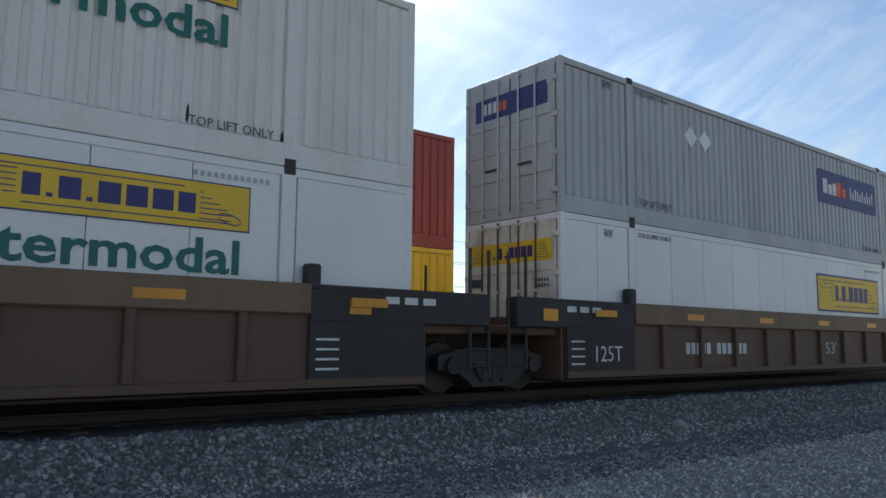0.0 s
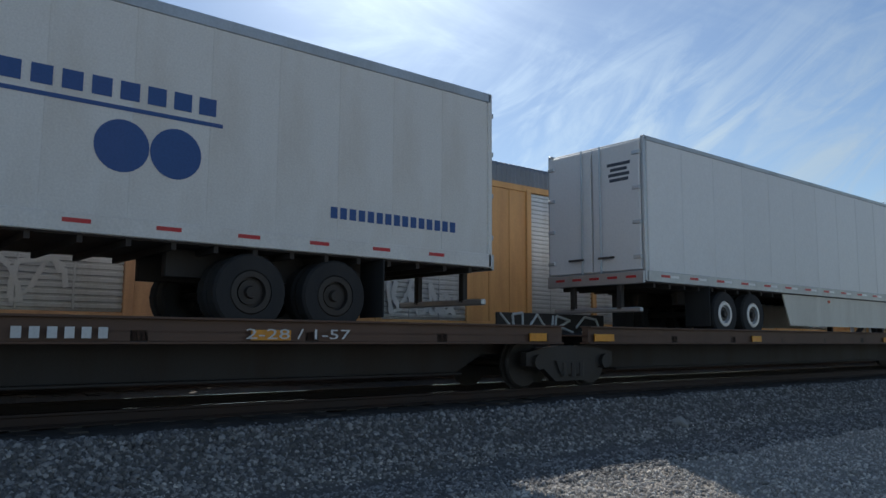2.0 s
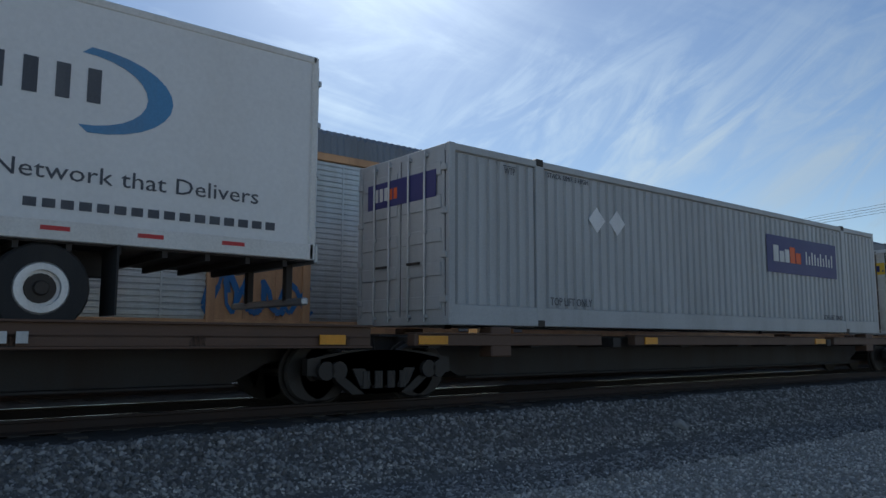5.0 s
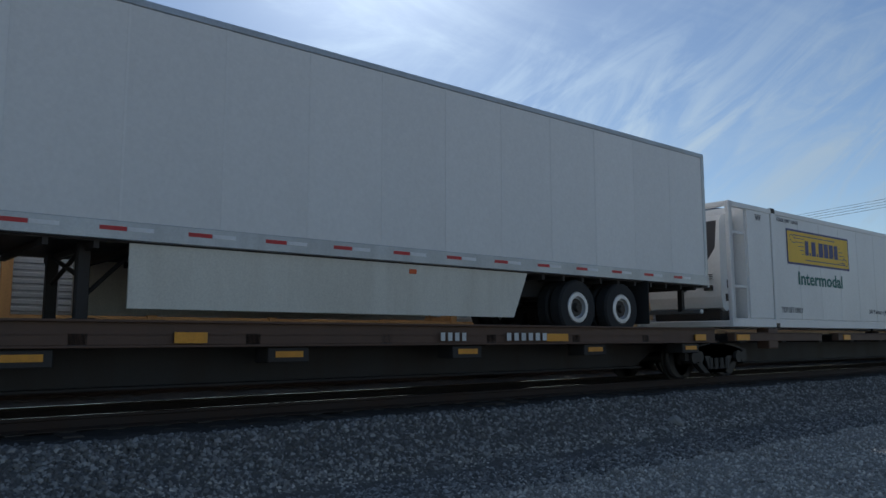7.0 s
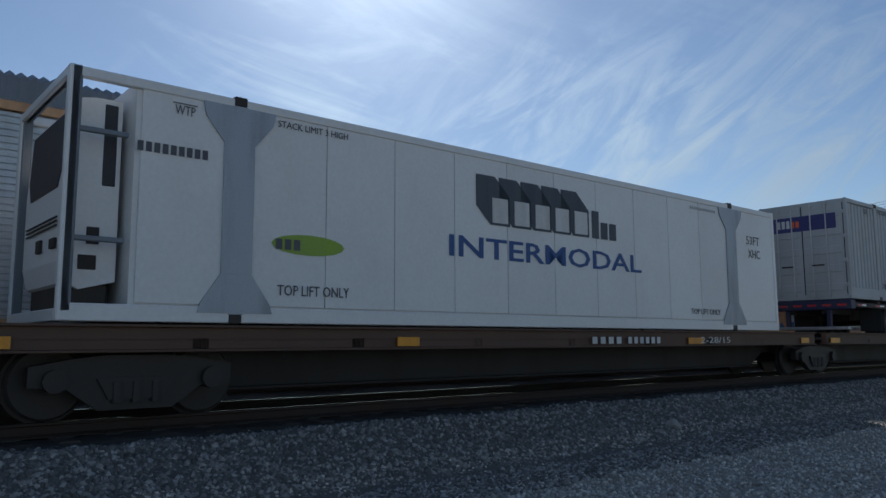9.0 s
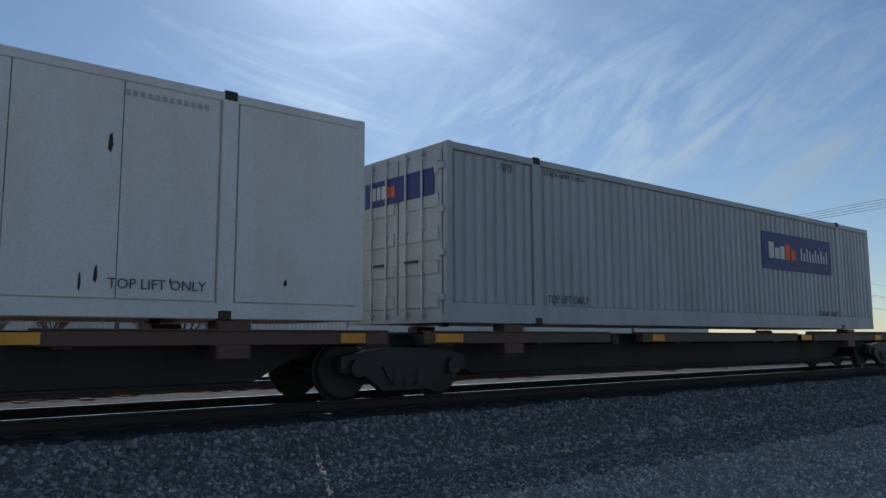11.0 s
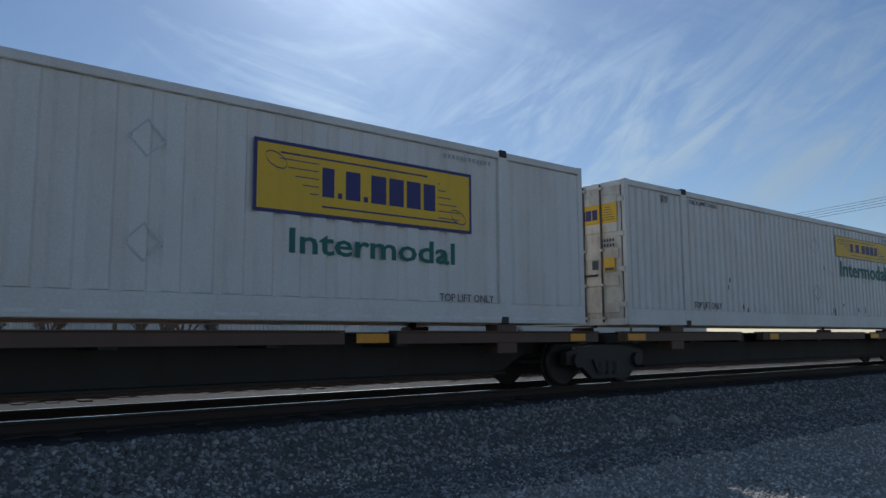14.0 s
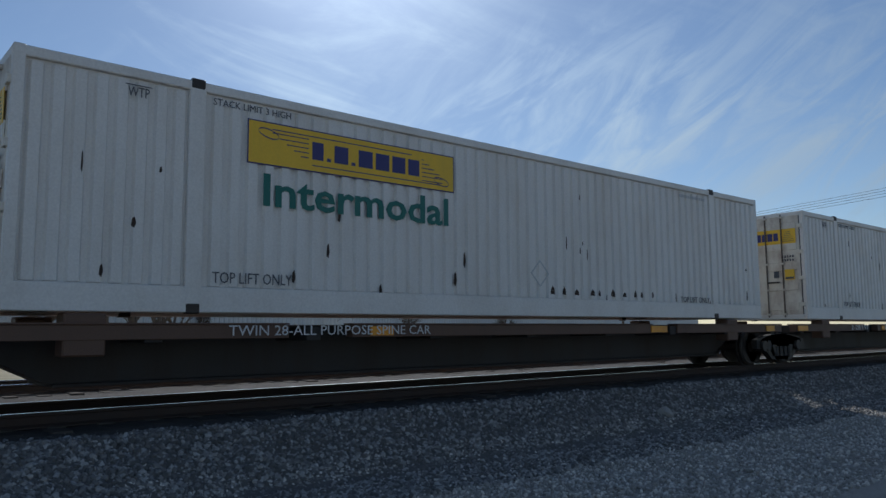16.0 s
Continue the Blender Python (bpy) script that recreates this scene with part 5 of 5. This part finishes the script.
# ---- far train ----
def autorack(s_left, seed, marks):
    """A covered car carrier: ochre frame, bays of perforated ribbed panels, grey ribbed roof and folded end doors."""
    rng = random.Random(seed)
    L = 27.6
    tint = (RACK, RACK_PALE, RACK_DULL, RACK_DULL)[seed % 4]
    root = thing("autorack_car", s_left, 0.0, "ochre covered car-carrier wagon with galvanised panels and grey roof", "railway car", "far train cars", "far")
    boxes("body", GALV, root, (0.5, L - 0.5, -1.38, 1.38, 1.1, 5.2), bevel=0)
    bays = (0.4, 2.35, 5.1, 7.25, 9.95, 12.98, 15.4, 17.85, 20.65, 22.75, 25.45, L - 0.4)
    for side in (-1, 1):
        turn = None if side < 0 else pose(L, 0, 0, 0, 0, 180)
        boxes("side_sill", tint, root, (0.3, L - 0.3, -1.5, -1.4, 0.85, 1.28), bevel=0.01, at=turn)
        boxes("top_chord", tint, root, (0.3, L - 0.3, -1.5, -1.4, 4.82, 5.02), bevel=0.01, at=turn)
        for i in range(len(bays) - 1):
            x0, x1 = bays[i], bays[i + 1]
            solid = i in (0, 2, 8, 10)
            if solid or x1 - x0 < 1.0:
                boxes("solid_panel", tint, root, (x0 + 0.06, x1 - 0.06, -1.46, -1.42, 1.28, 4.82), bevel=0.006, at=turn)
                for q in (0.34, 0.68):
                    boxes("panel_joint", tint, root, (-0.035, 0.035, -1.478, -1.455, 1.3, 4.8), bevel=0.006, at=(turn or Matrix()) @ pose(x0 + q * (x1 - x0), 0, 0))
            else:
                link_part("ribbed_panel", corrugated(x0 + 0.08, x1 - 0.08, 1.3, 4.8, -1.46, 0.03, 0.115, GALV, True), root, "galvanised panel with lying ribs", at=turn)
                for q in (0.33, 0.66) if side < 0 else ():
                    boxes("panel_joint", GALV, root, (-0.02, 0.02, -1.468, -1.445, 1.3, 4.8), bevel=0.004, at=pose(x0 + q * (x1 - x0), 0, 0))
            boxes("side_post", tint, root, (-0.09, 0.09, -1.52, -1.4, 1.2, 4.9), bevel=0.012, at=(turn or Matrix()) @ pose(x1 if i < len(bays) - 2 else x1 - 0.1, 0, 0))
        boxes("side_post", tint, root, (0.3, 0.5, -1.52, -1.4, 1.2, 4.9), bevel=0.012, at=turn)
    bm = bmesh.new()
    n = 150
    sec = ((-1.5, 4.98), (-1.47, 5.4), (-1.1, 5.56), (0.0, 5.64), (1.1, 5.56), (1.47, 5.4), (1.5, 4.98))
    loops = []
    for i in range(n * 2 + 1):
        x = 0.35 + (L - 0.7) * i / (n * 2)
        up = 0.07 if i % 2 else 0.0
        loops.append([bm.verts.new((x, y * (1 + up * 0.3), z + (up if z > 5.2 else 0.0))) for y, z in sec])
    for p, q in zip(loops, loops[1:]):
        for k in range(len(sec) - 1):
            bm.faces.new((p[k], q[k], q[k + 1], p[k + 1]))
    bm.faces.new(loops[0]), bm.faces.new(loops[-1][::-1])
    part("roof", bm, ROOF, root, "grey ribbed metal roof with scalloped edge")
    for x, o in ((0.3, -1), (L - 0.3, 1)):
        bm = bmesh.new()
        arch = ((-1.53, 4.9), (-1.52, 5.32), (-1.32, 5.58), (-1.0, 5.7), (0.0, 5.76), (1.0, 5.7), (1.32, 5.58), (1.52, 5.32), (1.53, 4.9))
        near, far = [[bm.verts.new((q, y, z)) for y, z in arch] for q in (x + 0.12 * o, x - 0.75 * o)]
        bm.faces.new(near), bm.faces.new(far[::-1])
        for k in range(len(arch)):
            bm.faces.new((near[k], far[k], far[(k + 1) % len(arch)], near[(k + 1) % len(arch)]))
        part("end_cap", bm, tint, root, "rounded ochre end cap of the roof")
        for sy in (-1, 1):
            boxes("corner_plate", GALV, root, (min(x, x - 0.3 * o), max(x, x - 0.3 * o), *sorted((sy * 1.5, sy * 1.535)), 1.1, 4.3), bevel=0.01, label="bare galvanised corner plate")
            for k in range(3):
                y0 = sy * (0.05 + 0.45 * k)
                leaf = (min(x, x + o * (0.3 - 0.08 * k)), max(x, x + o * (0.3 - 0.08 * k)), min(y0, y0 + sy * 0.42), max(y0, y0 + sy * 0.42))
                boxes("end_door", tint, root, (*leaf, 4.0, 5.15 - 0.08 * k), bevel=0.04)
                boxes("end_door", RACK_LIT, root, (*leaf, 1.0, 4.0), bevel=0.04, label="cream lower end door, the light on it put into the colour")
    boxes("underframe", BROWN, root, (0.2, L - 0.2, -0.5, 0.5, 0.6, 0.95), (0.2, L - 0.2, -1.4, 1.4, 0.9, 1.1), bevel=0)
    boxes("coupler", OILY, root, (-0.5, 0.3, -0.15, 0.15, 0.65, 0.95), (L - 0.3, L + 0.5, -0.15, 0.15, 0.65, 0.95), bevel=0.03)
    for q in (3.2, L - 3.2):
        bogie(root, q)
    if marks == "sprayed":
        for start in rng.sample((2.0, 6.0, 11.0, 16.5, 20.5), 3):
            x, colour = start, rng.choice((GRAFFITI_PALE, GRAFFITI_PALE, GRAFFITI_BLUE))
            for k in range(rng.randint(4, 7)):
                w, hgt = rng.uniform(0.45, 0.85), rng.uniform(0.55, 0.9)
                bm = bmesh.new()
                path = [(x + w * (0.5 + 0.5 * math.cos(t * rng.uniform(0.8, 1.1))), 1.4 + hgt * (0.5 + 0.5 * math.sin(1.7 * t + k))) for t in np.linspace(0, 5.5, 11)]
                for i, (p, q) in enumerate(zip(path, path[1:])):
                    lift = -1.468 - 0.003 * (i + 1) - 0.03 * (k % 2)
                    n = Vector((q[1] - p[1], p[0] - q[0])).normalized() * rng.uniform(0.03, 0.07)
                    add_poly(bm, ((p[0] - n.x, p[1] - n.y), (q[0] - n.x, q[1] - n.y), (q[0] + n.x, q[1] + n.y), (p[0] + n.x, p[1] + n.y)), lift, lift + 0.002)
                part("graffiti", bm, colour, root, "sprayed graffiti stroke")
                x += w * 0.8
    elif marks == "logo":
        lobes = [(6.0 + 0.75 * math.sin(t) ** 3, 1.72 + 0.042 * (13 * math.cos(t) - 5 * math.cos(2 * t) - 2 * math.cos(3 * t))) for t in (k * math.pi / 12 for k in range(24))]
        plate("graffiti", GRAFFITI_RED, root, lobes, -1.482, -1.474, label="dark red sprayed heart")
        for k, (x0, x1, z0, z1) in enumerate(((5.35, 6.05, 4.2, 4.34), (5.35, 5.5, 3.78, 4.16), (5.6, 6.05, 3.78, 3.94), (6.15, 6.34, 3.78, 4.34), (6.42, 6.6, 3.78, 4.34), (6.68, 6.88, 3.78, 4.34))):
            boxes("logo_block", CHALK, root, (x0, x1, -1.47, -1.462, z0, z1), bevel=0)
        bars(5.3, 6.9, 3.5, 3.62, -1.462, 9, CHALK, root)
        for k in range(9):
            x, r = 2.6 + 0.62 * k, rng.uniform(0.16, 0.3)
            hump = [(x + r * math.cos(t * math.pi / 5), 1.32 + rng.uniform(1.0, 1.6) * r * math.sin(t * math.pi / 5)) for t in range(6)]
            plate("graffiti", GRAFFITI_RED if k < 6 else GRAFFITI_BLUE, root, hump, -1.478, -1.468, label="sprayed graffiti shape")
        for k in range(8):
            boxes("graffiti", GRAFFITI_BLUE, root, (7.5 + 0.6 * k, 7.95 + 0.6 * k, -1.478, -1.468, 1.32, 1.62 - 0.04 * (k % 3)), bevel=0.003)
    return root


# ---- the front train, from its head backwards ----
LB = "white corrugated container with yellow sign and green lettering"
well_car(8.47, 27.9, 0.1, None)
container(26.2, 0.27, paint=CLEAN, ribs=0, sign="board", sign_at=9.8, yellow_door=True, label="white smooth container with yellow sign, lower of two stacked")
container(26.2, 3.17, paint=GREY, sign="navy", sign_at=10.1, navy_door=True, diamonds=((4.2, 2.1), (4.75, 2.1)), small=2, label="grey corrugated container with navy sign, upper of two stacked")
well_car(-12.4, 8.47, 1.9, None, left_end=2.85)
container(6.75, 0.24, paint=CLEAN, ribs=0, sign="yellow", sign_at=9.98, yellow_door=True, label="white smooth container with yellow sign, lower of two stacked")
container(6.75, 3.14, sign="yellow", sign_at=9.7, yellow_door=True, worn=10, diamonds=((7.3, 1.9), (7.3, 0.7)), label="weathered white corrugated container with yellow sign, upper of two stacked")

# trailers on running decks
spine_unit(-31.8, -13.1, None, 16.7, flat=True, hitch_at=16.2, coupler=1, number_at=(7.14, 7.94, 8.15, 9.16))
trailer(-14.62, 2.0, 4.93, -1, skirt=(5.6, 12.2), wheels=(3.4, 4.65), label="plain white box trailer with side skirts on a flat car")
spine_unit(-51.3, -32.0, 19.3, 0.0, flat=True, hitch_at=16.9, sprayed=True)
trailer(-33.1, 2.0, 4.97, -1, skirt=(5.6, 12.2), label="plain white box trailer with side skirts on a flat car")
spine_unit(-70.9, -51.5, 2.0, None, flat=True, hitch_at=2.9, hitch_lean=-1, coupler=-1, words="2-28 / 1-57", words_at=(13.23, 14.76), number_at=(9.4, 10.4, 10.63, 11.66))
t3 = trailer(-53.4, 2.0, 4.91, 1, reefer=True, wheels=(2.9, 4.15), paint=WHITE, panels=0.95, pale=False, white_rear=False, dark_rims=True, guard=True, header=0.17, label="white refrigerated trailer with blue logo shapes and twin discs", rails=WHITE)
bars(4.5, 7.6, 3.62, 4.0, -1.292, 8, BLUE, t3, "logo_block", 0.18)
bars(7.75, 11.5, 3.6, 3.82, -1.292, 12, BLUE, t3, "logo_block", 0.3)
boxes("logo_line", BLUE, t3, (4.5, 11.5, -1.296, -1.29, 3.47, 3.52), bevel=0)
for x in (4.95, 5.6, 10.3, 10.93):
    rods("logo_disc", BLUE, t3, ((x, -1.296, 3.05), (x, -1.28, 3.05), 0.31), n=28)
letters("53'", 8.0, 8.4, 2.62, 2.82, -1.292, BLUE, t3)
bars(1.0, 2.4, 2.55, 2.7, -1.292, 10, INK, t3)
bars(13.1, 15.4, 2.5, 2.66, -1.292, 15, BLUE, t3)

# refrigerated and dry containers on skeleton units
spine_unit(-89.7, -71.2, None, 16.6, coupler=1, words="1-28/1-57", words_at=(3.83, 4.83), number_at=(6.32, 6.9, 7.05, 7.86))
container(-72.55, 1.12, paint=CLEAN, ribs=0, sign="yellow", sign_at=9.95, reefer=1, yellow_door=True, long_words=True, label="white refrigerated container with yellow sign and open end frame")
spine_unit(-109.0, -90.1, 0.0, 19.1)
container(-91.22, 1.12, paint=GREY, sign="navy", sign_at=9.9, navy_door=True, diamonds=((3.6, 2.0), (4.2, 2.0)), small=2, label="grey corrugated container with navy sign")
spine_unit(-128.8, -109.2, 0.0, None)
container(-110.4, 1.12, sign="yellow", sign_at=9.9, yellow_door=True, worn=8, label=LB)
spine_unit(-148.0, -129.0, 0.0, None)
container(-130.85, 1.12, paint=GREY, sign="navy", sign_at=9.9, navy_door=True, diamonds=((3.6, 2.0), (4.2, 2.0)), small=2, label="grey corrugated container with navy sign")
spine_unit(-166.0, -148.2, 0.0, 17.8, flat=True, hitch_at=1.4, hitch_lean=-1, number_at=(10.98, 11.9, 12.1, 13.29))
t4 = trailer(-149.37, 1.95, 4.8, 1, reefer=True, wheels=(3.3, 4.6), panels=4.0, guard=True, pale=False, rails=WHITE, label="white refrigerated trailer with thin grey and blue logo marks")
bars(11.2, 13.5, 3.55, 3.95, -1.292, 7, INK, t4, "logo_block", 0.55)
bm = bmesh.new()
arc = [(13.2 + 0.95 * math.sin(k * math.pi / 14), 3.95 + 0.5 * math.cos(k * math.pi / 14) - 0.25) for k in range(15)]
add_poly(bm, arc + [(13.1 + 0.75 * math.sin(k * math.pi / 14), 3.95 + 0.42 * math.cos(k * math.pi / 14) - 0.25) for k in range(14, -1, -1)], -1.296, -1.29)
part("logo_arc", bm, SKYBLUE, t4, "blue crescent logo shape")
letters("It's the Network that Delivers", 11.3, 15.3, 2.62, 2.82, -1.292, INK, t4)
bars(12.6, 15.6, 2.3, 2.4, -1.292, 16, INK, t4)
bars(0.86, 2.14, 2.36, 2.48, -1.292, 10, INK, t4)
for k, x in enumerate((6.9, 7.35, 8.15, 8.7)):
    plate("placard", GREY, t4, ((x - 0.2, 2.55), (x, 2.35), (x + 0.2, 2.55), (x, 2.75)), -1.294, -1.29)
spine_unit(-183.4, -166.2, 0.0, None)
container(-166.7, 1.12, paint=PALE, sign="navy", sign_at=2.3, left="ribs", faded=True, worn=3, label="pale grey corrugated container with faded navy sign")
spine_unit(-200.7, -183.7, 0.0, None)
container(-184.2, 1.12, paint=CLEAN, ribs=0, sign="board", sign_at=2.72, reefer=-1, long_words=True, label="white refrigerated container with bordered yellow sign and open end frame")
spine_unit(-218.9, -200.9, 0.1, 18.0, flat=True, hitch_at=1.3, hitch_lean=-1, coupler=-1, hitch_paint=BROWN, extra=True, number_at=(9.96, 10.53, 11.36, 12.38))
t5 = trailer(-201.3, 2.0, 4.93, 1, skirt=(5.6, 12.3), wheels=(2.98, 4.27), label="plain white box trailer with side skirts on a flat car")
boxes("front_sticker", SKYBLUE, t5, (-0.012, -0.004, 0.0, 0.55, 3.6, 3.85), bevel=0)
boxes("front_apron", ALU, t5, (-0.03, 0.0, -1.28, 1.28, 2.0, 2.25), bevel=0.01)
boxes("air_coupling", OILY, t5, (-0.09, 0.0, -0.6, -0.3, 2.45, 2.55), (-0.09, 0.0, -0.48, -0.42, 2.3, 2.6), bevel=0.01)
spine_unit(-238.0, -219.2, None, 16.9, flat=True, hitch_at=17.0, coupler=1, words="2-28/157", words_at=(3.93, 5.15), number_at=(6.45, 7.35, 7.55, 8.74), hitch_paint=BROWN)
chassis(-220.67, 2.03, "black container chassis under a white container", BLACK)


def steel_logo(root, base, turned=False):
    """Grey slanted block logo with blue letters below and a green eco badge."""
    for k in range(5):
        x = 6.5 + 0.52 * k
        plate("logo_shadow", SLATE, root, ((x - 0.32, base + 2.5), (x + 0.1, base + 2.5), (x + 0.45, base + 2.18), (x + 0.45, base + 1.68), (x, base + 1.68), (x - 0.32, base + 1.98)), -1.296, -1.29)
        boxes("logo_block", CHALK, root, (x + 0.04, x + 0.4, -1.301, -1.296, base + 1.72, base + 2.14), bevel=0)
    for k in range(3):
        boxes("logo_block", SLATE, root, (9.12 + 0.26 * k, 9.32 + 0.26 * k, -1.296, -1.29, base + 1.68, base + (2.2 if k == 0 else 2.0)), bevel=0)
    letters("INTERMODAL", 5.6, 10.62, base + 1.1, base + 1.45, -1.291, BLUE, root, bold=0.012)
    e = 10.15 if turned else 0.0
    pts = [(3.1 + e + 0.56 * math.cos(k * math.pi / 8), base + 1.06 + 0.14 * math.sin(k * math.pi / 8)) for k in range(16)]
    plate("badge", LIME, root, pts, -1.294, -1.29, label="green oval badge")
    bars(2.6 + e, 3.0 + e, base + 0.98, base + 1.12, -1.297, 3, INK, root)
    e = -14.2 if turned else 0.0
    letters("53FT", 14.8 + e, 15.4 + e, base + 2.02, base + 2.22, -1.291, INK, root)
    letters("XHC", 14.85 + e, 15.4 + e, base + 1.7, base + 1.9, -1.291, INK, root)
    bars(0.78 - e * 0.965, 1.67 - e * 0.965, base + 2.02, base + 2.14, -1.291, 9, INK, root)


p1 = container(-220.67, 2.03, paint=CLEAN, ribs=0, reefer=1, post=POST, label="white refrigerated container with grey block logo on a chassis", navy_door=False)
steel_logo(p1, 0.0, True)
spine_unit(-257.6, -238.2, 0.0, 19.3, flat=True, hitch_at=17.0, words="TWIN 28-ALL PURPOSE SPINE CAR", words_at=(4.79, 7.97), hitch_paint=BROWN)
chassis(-239.4, 2.06, "black container chassis under a grey container")
container(-239.4, 2.06, paint=GREY, sign="navy", sign_at=9.95, navy_door=True, diamonds=((4.2, 2.05), (4.75, 2.05)), small=2, label="grey corrugated container with navy sign on a chassis")
spine_unit(-277.4, -257.8, 2.3, None, flat=True, coupler=-1, words="2-28/15", words_at=(13.89, 15.08), number_at=(10.3, 11.25, 11.37, 12.49))
p2 = container(-259.9, 1.12, paint=CLEAN, ribs=0, reefer=-1, post=POST, label="white refrigerated container with grey block logo")
steel_logo(p2, 0.0)

# an empty unit with its hitch raised, then loaded units again
spine_unit(-295.7, -277.9, 0.0, 16.6, flat=True, coupler=1, hitch_at=((16.5, 2.0, 1),), words="53'", words_at=(7.85, 8.4), number_at=(3.5, 4.4, 4.64, 5.89), extra=True)
spine_unit(-315.0, -295.9, 0.0, None, flat=True, hitch_at=18.6, hitch_top=2.05)
spine_unit(-333.0, -315.2, 0.0, None)
container(-316.2, 1.12, paint=GREY, sign="navy", sign_at=9.9, navy_door=True, label="grey corrugated container with navy sign")
spine_unit(-350.2, -333.2, 0.0, None)
container(-333.9, 1.12, ribs=0, worn=8, label="plain white container with smooth sides and weathered doors")
spine_unit(-367.1, -350.4, 1.4, None, coupler=-1, number_at=(9.64, 10.29, 10.82, 12.02))
container(-350.75, 1.12, left="ribs", strips=True, sign="yellow", sign_at=2.75, worn=10, diamonds=((7.6, 2.0), (7.6, 0.75)), label=LB)
spine_unit(-386.1, -367.6, 0.0, 15.6, coupler=1)
container(-369.4, 1.12, paint=GREY, left="ribs", sign="navy", sign_at=2.34, diamonds=((12.9, 2.1), (13.45, 2.1)), small=2, label="grey corrugated container with navy sign and white placards")
spine_unit(-403.5, -386.3, 0.0, None)
container(-386.9, 1.12, paint=WHITE, ribs=0.4, depth=0.05, sign="board", sign_at=9.51, yellow_door=True, diamonds=((8.2, 2.15), (8.2, 0.9)), label="white ribbed container with bordered yellow sign")
spine_unit(-420.9, -403.7, 0.0, None)
container(-404.25, 1.12, sign="yellow", sign_at=9.45, yellow_door=True, worn=12, diamonds=((8.2, 2.15), (8.2, 0.9)), label=LB)
spine_unit(-438.9, -421.1, 0.0, None)
container(-421.7, 1.12, ribs=0.4, depth=0.05, strips=True, sign="board", sign_at=9.56, yellow_door=True, diamonds=((8.2, 2.15), (8.2, 0.9)), label="white ribbed container with bordered yellow sign")
spine_unit(-457.1, -439.1, 1.9, None, coupler=-1)
container(-440.3, 1.12, paint=CLEAN, ribs=0, reefer=-1, sign="board", sign_at=2.72, long_words=True, label="white refrigerated container with bordered yellow sign and open end frame")
spine_unit(-476.2, -457.75, 0.0, 16.0, coupler=1, words="2-28/157", words_at=(3.65, 4.84), number_at=(6.12, 6.9, 7.0, 8.24))
container(-458.95, 1.12, sign="yellow", sign_at=10.15, faded=True, yellow_door=True, worn=26, diamonds=((9.5, 0.8),), label="rust-streaked white corrugated container with faded yellow sign")
spine_unit(-495.0, -476.4, 0.0, 18.6, words="TWIN 28-ALL PURPOSE SPINE CAR", words_at=(3.75, 6.99))
container(-477.6, 1.12, sign="yellow", sign_at=2.73, yellow_door=True, worn=24, diamonds=((8.3, 0.75),), label="rust-spotted white corrugated container with yellow sign")

# ---- the far train ----
PITCH = 28.6
HEAD = 9.6 + 26.48 * 1.9  # place of the second gap between its cars at the start
for j in range(-1, 8):
    autorack(HEAD + PITCH * j + 0.5, 40 + j, {6: "plain", 7: "logo"}.get(j, "sprayed"))
well_car(13.8, 29.8, 0.9, 15.1, "far train cars", "far", False)
container(27.8, 0.2, long=12.19, post_at=6.1, paint=RED, train="far", small=False, label="red corrugated container, lower of two stacked")
ym = container(27.8, 3.1, long=12.19, post_at=6.1, paint=WHITE, train="far", small=False, label="white corrugated container with red logo blocks, upper of two stacked")
bars(3.6, 8.5, 1.35, 1.95, -1.292, 7, REDTAPE, ym, "logo_block", 0.3)
bars(2.3, 5.3, 2.35, 2.5, -1.292, 12, REDTAPE, ym, "logo_block", 0.35)
boxes("logo_stroke", SKYBLUE, ym, (2.65, 2.85, -1.302, -1.296, 1.3, 1.75), bevel=0)
for k in (2.5, 2.9):
    plate("logo_stroke", SKYBLUE, ym, ((2.67, 1.75), (2.83, 1.75), (k + 0.2, 2.0), (k, 2.0)), -1.302, -1.296)
boxes("logo_square", REDTAPE, ym, (2.2, 3.3, -1.296, -1.29, 1.2, 2.1), bevel=0)
well_car(-2.2, 13.6, 0.9, 14.9, "far train cars", "far", False)
container(12.2, 0.2, long=12.19, post_at=6.1, paint=YELLOW, train="far", small=False, label="yellow corrugated container, lower of two stacked")
container(12.2, 3.1, long=12.19, post_at=6.1, paint=RED, train="far", small=False, label="red corrugated container, upper of two stacked")


# ---- what moves ----
SPEED, FAR_SPEED = 30.9, -26.48
# seconds, metres ahead of an even run
SLIPS = {1.3: 0.35, 1.4: 0.7, 1.5: -1.2, 1.6: -1.3, 1.7: -0.3, 15.3: 0.3, 15.4: 0.9}
TIMES = sorted({-0.5 + 0.5 * k for k in range(35)} | {1.1 + 0.1 * k for k in range(11)} | {14.9 + 0.1 * k for k in range(9)})
UNEVEN = [(round(t, 2), SLIPS.get(round(t, 1), 0.95 if t > 15.35 else 0.0)) for t in TIMES]


def motions():
    for ob, s, z, train in THINGS:
        if train == "front":
            walk(ob, [(t, pose(s + SPEED * t + d, 0, z)) for t, d in UNEVEN])
        else:
            walk(ob, [(t, pose(s + FAR_SPEED * t, FAR_Y, z)) for t in (-1, 0, 1, 4, 7, 10, 13, 15, 16, 17)])


motions()
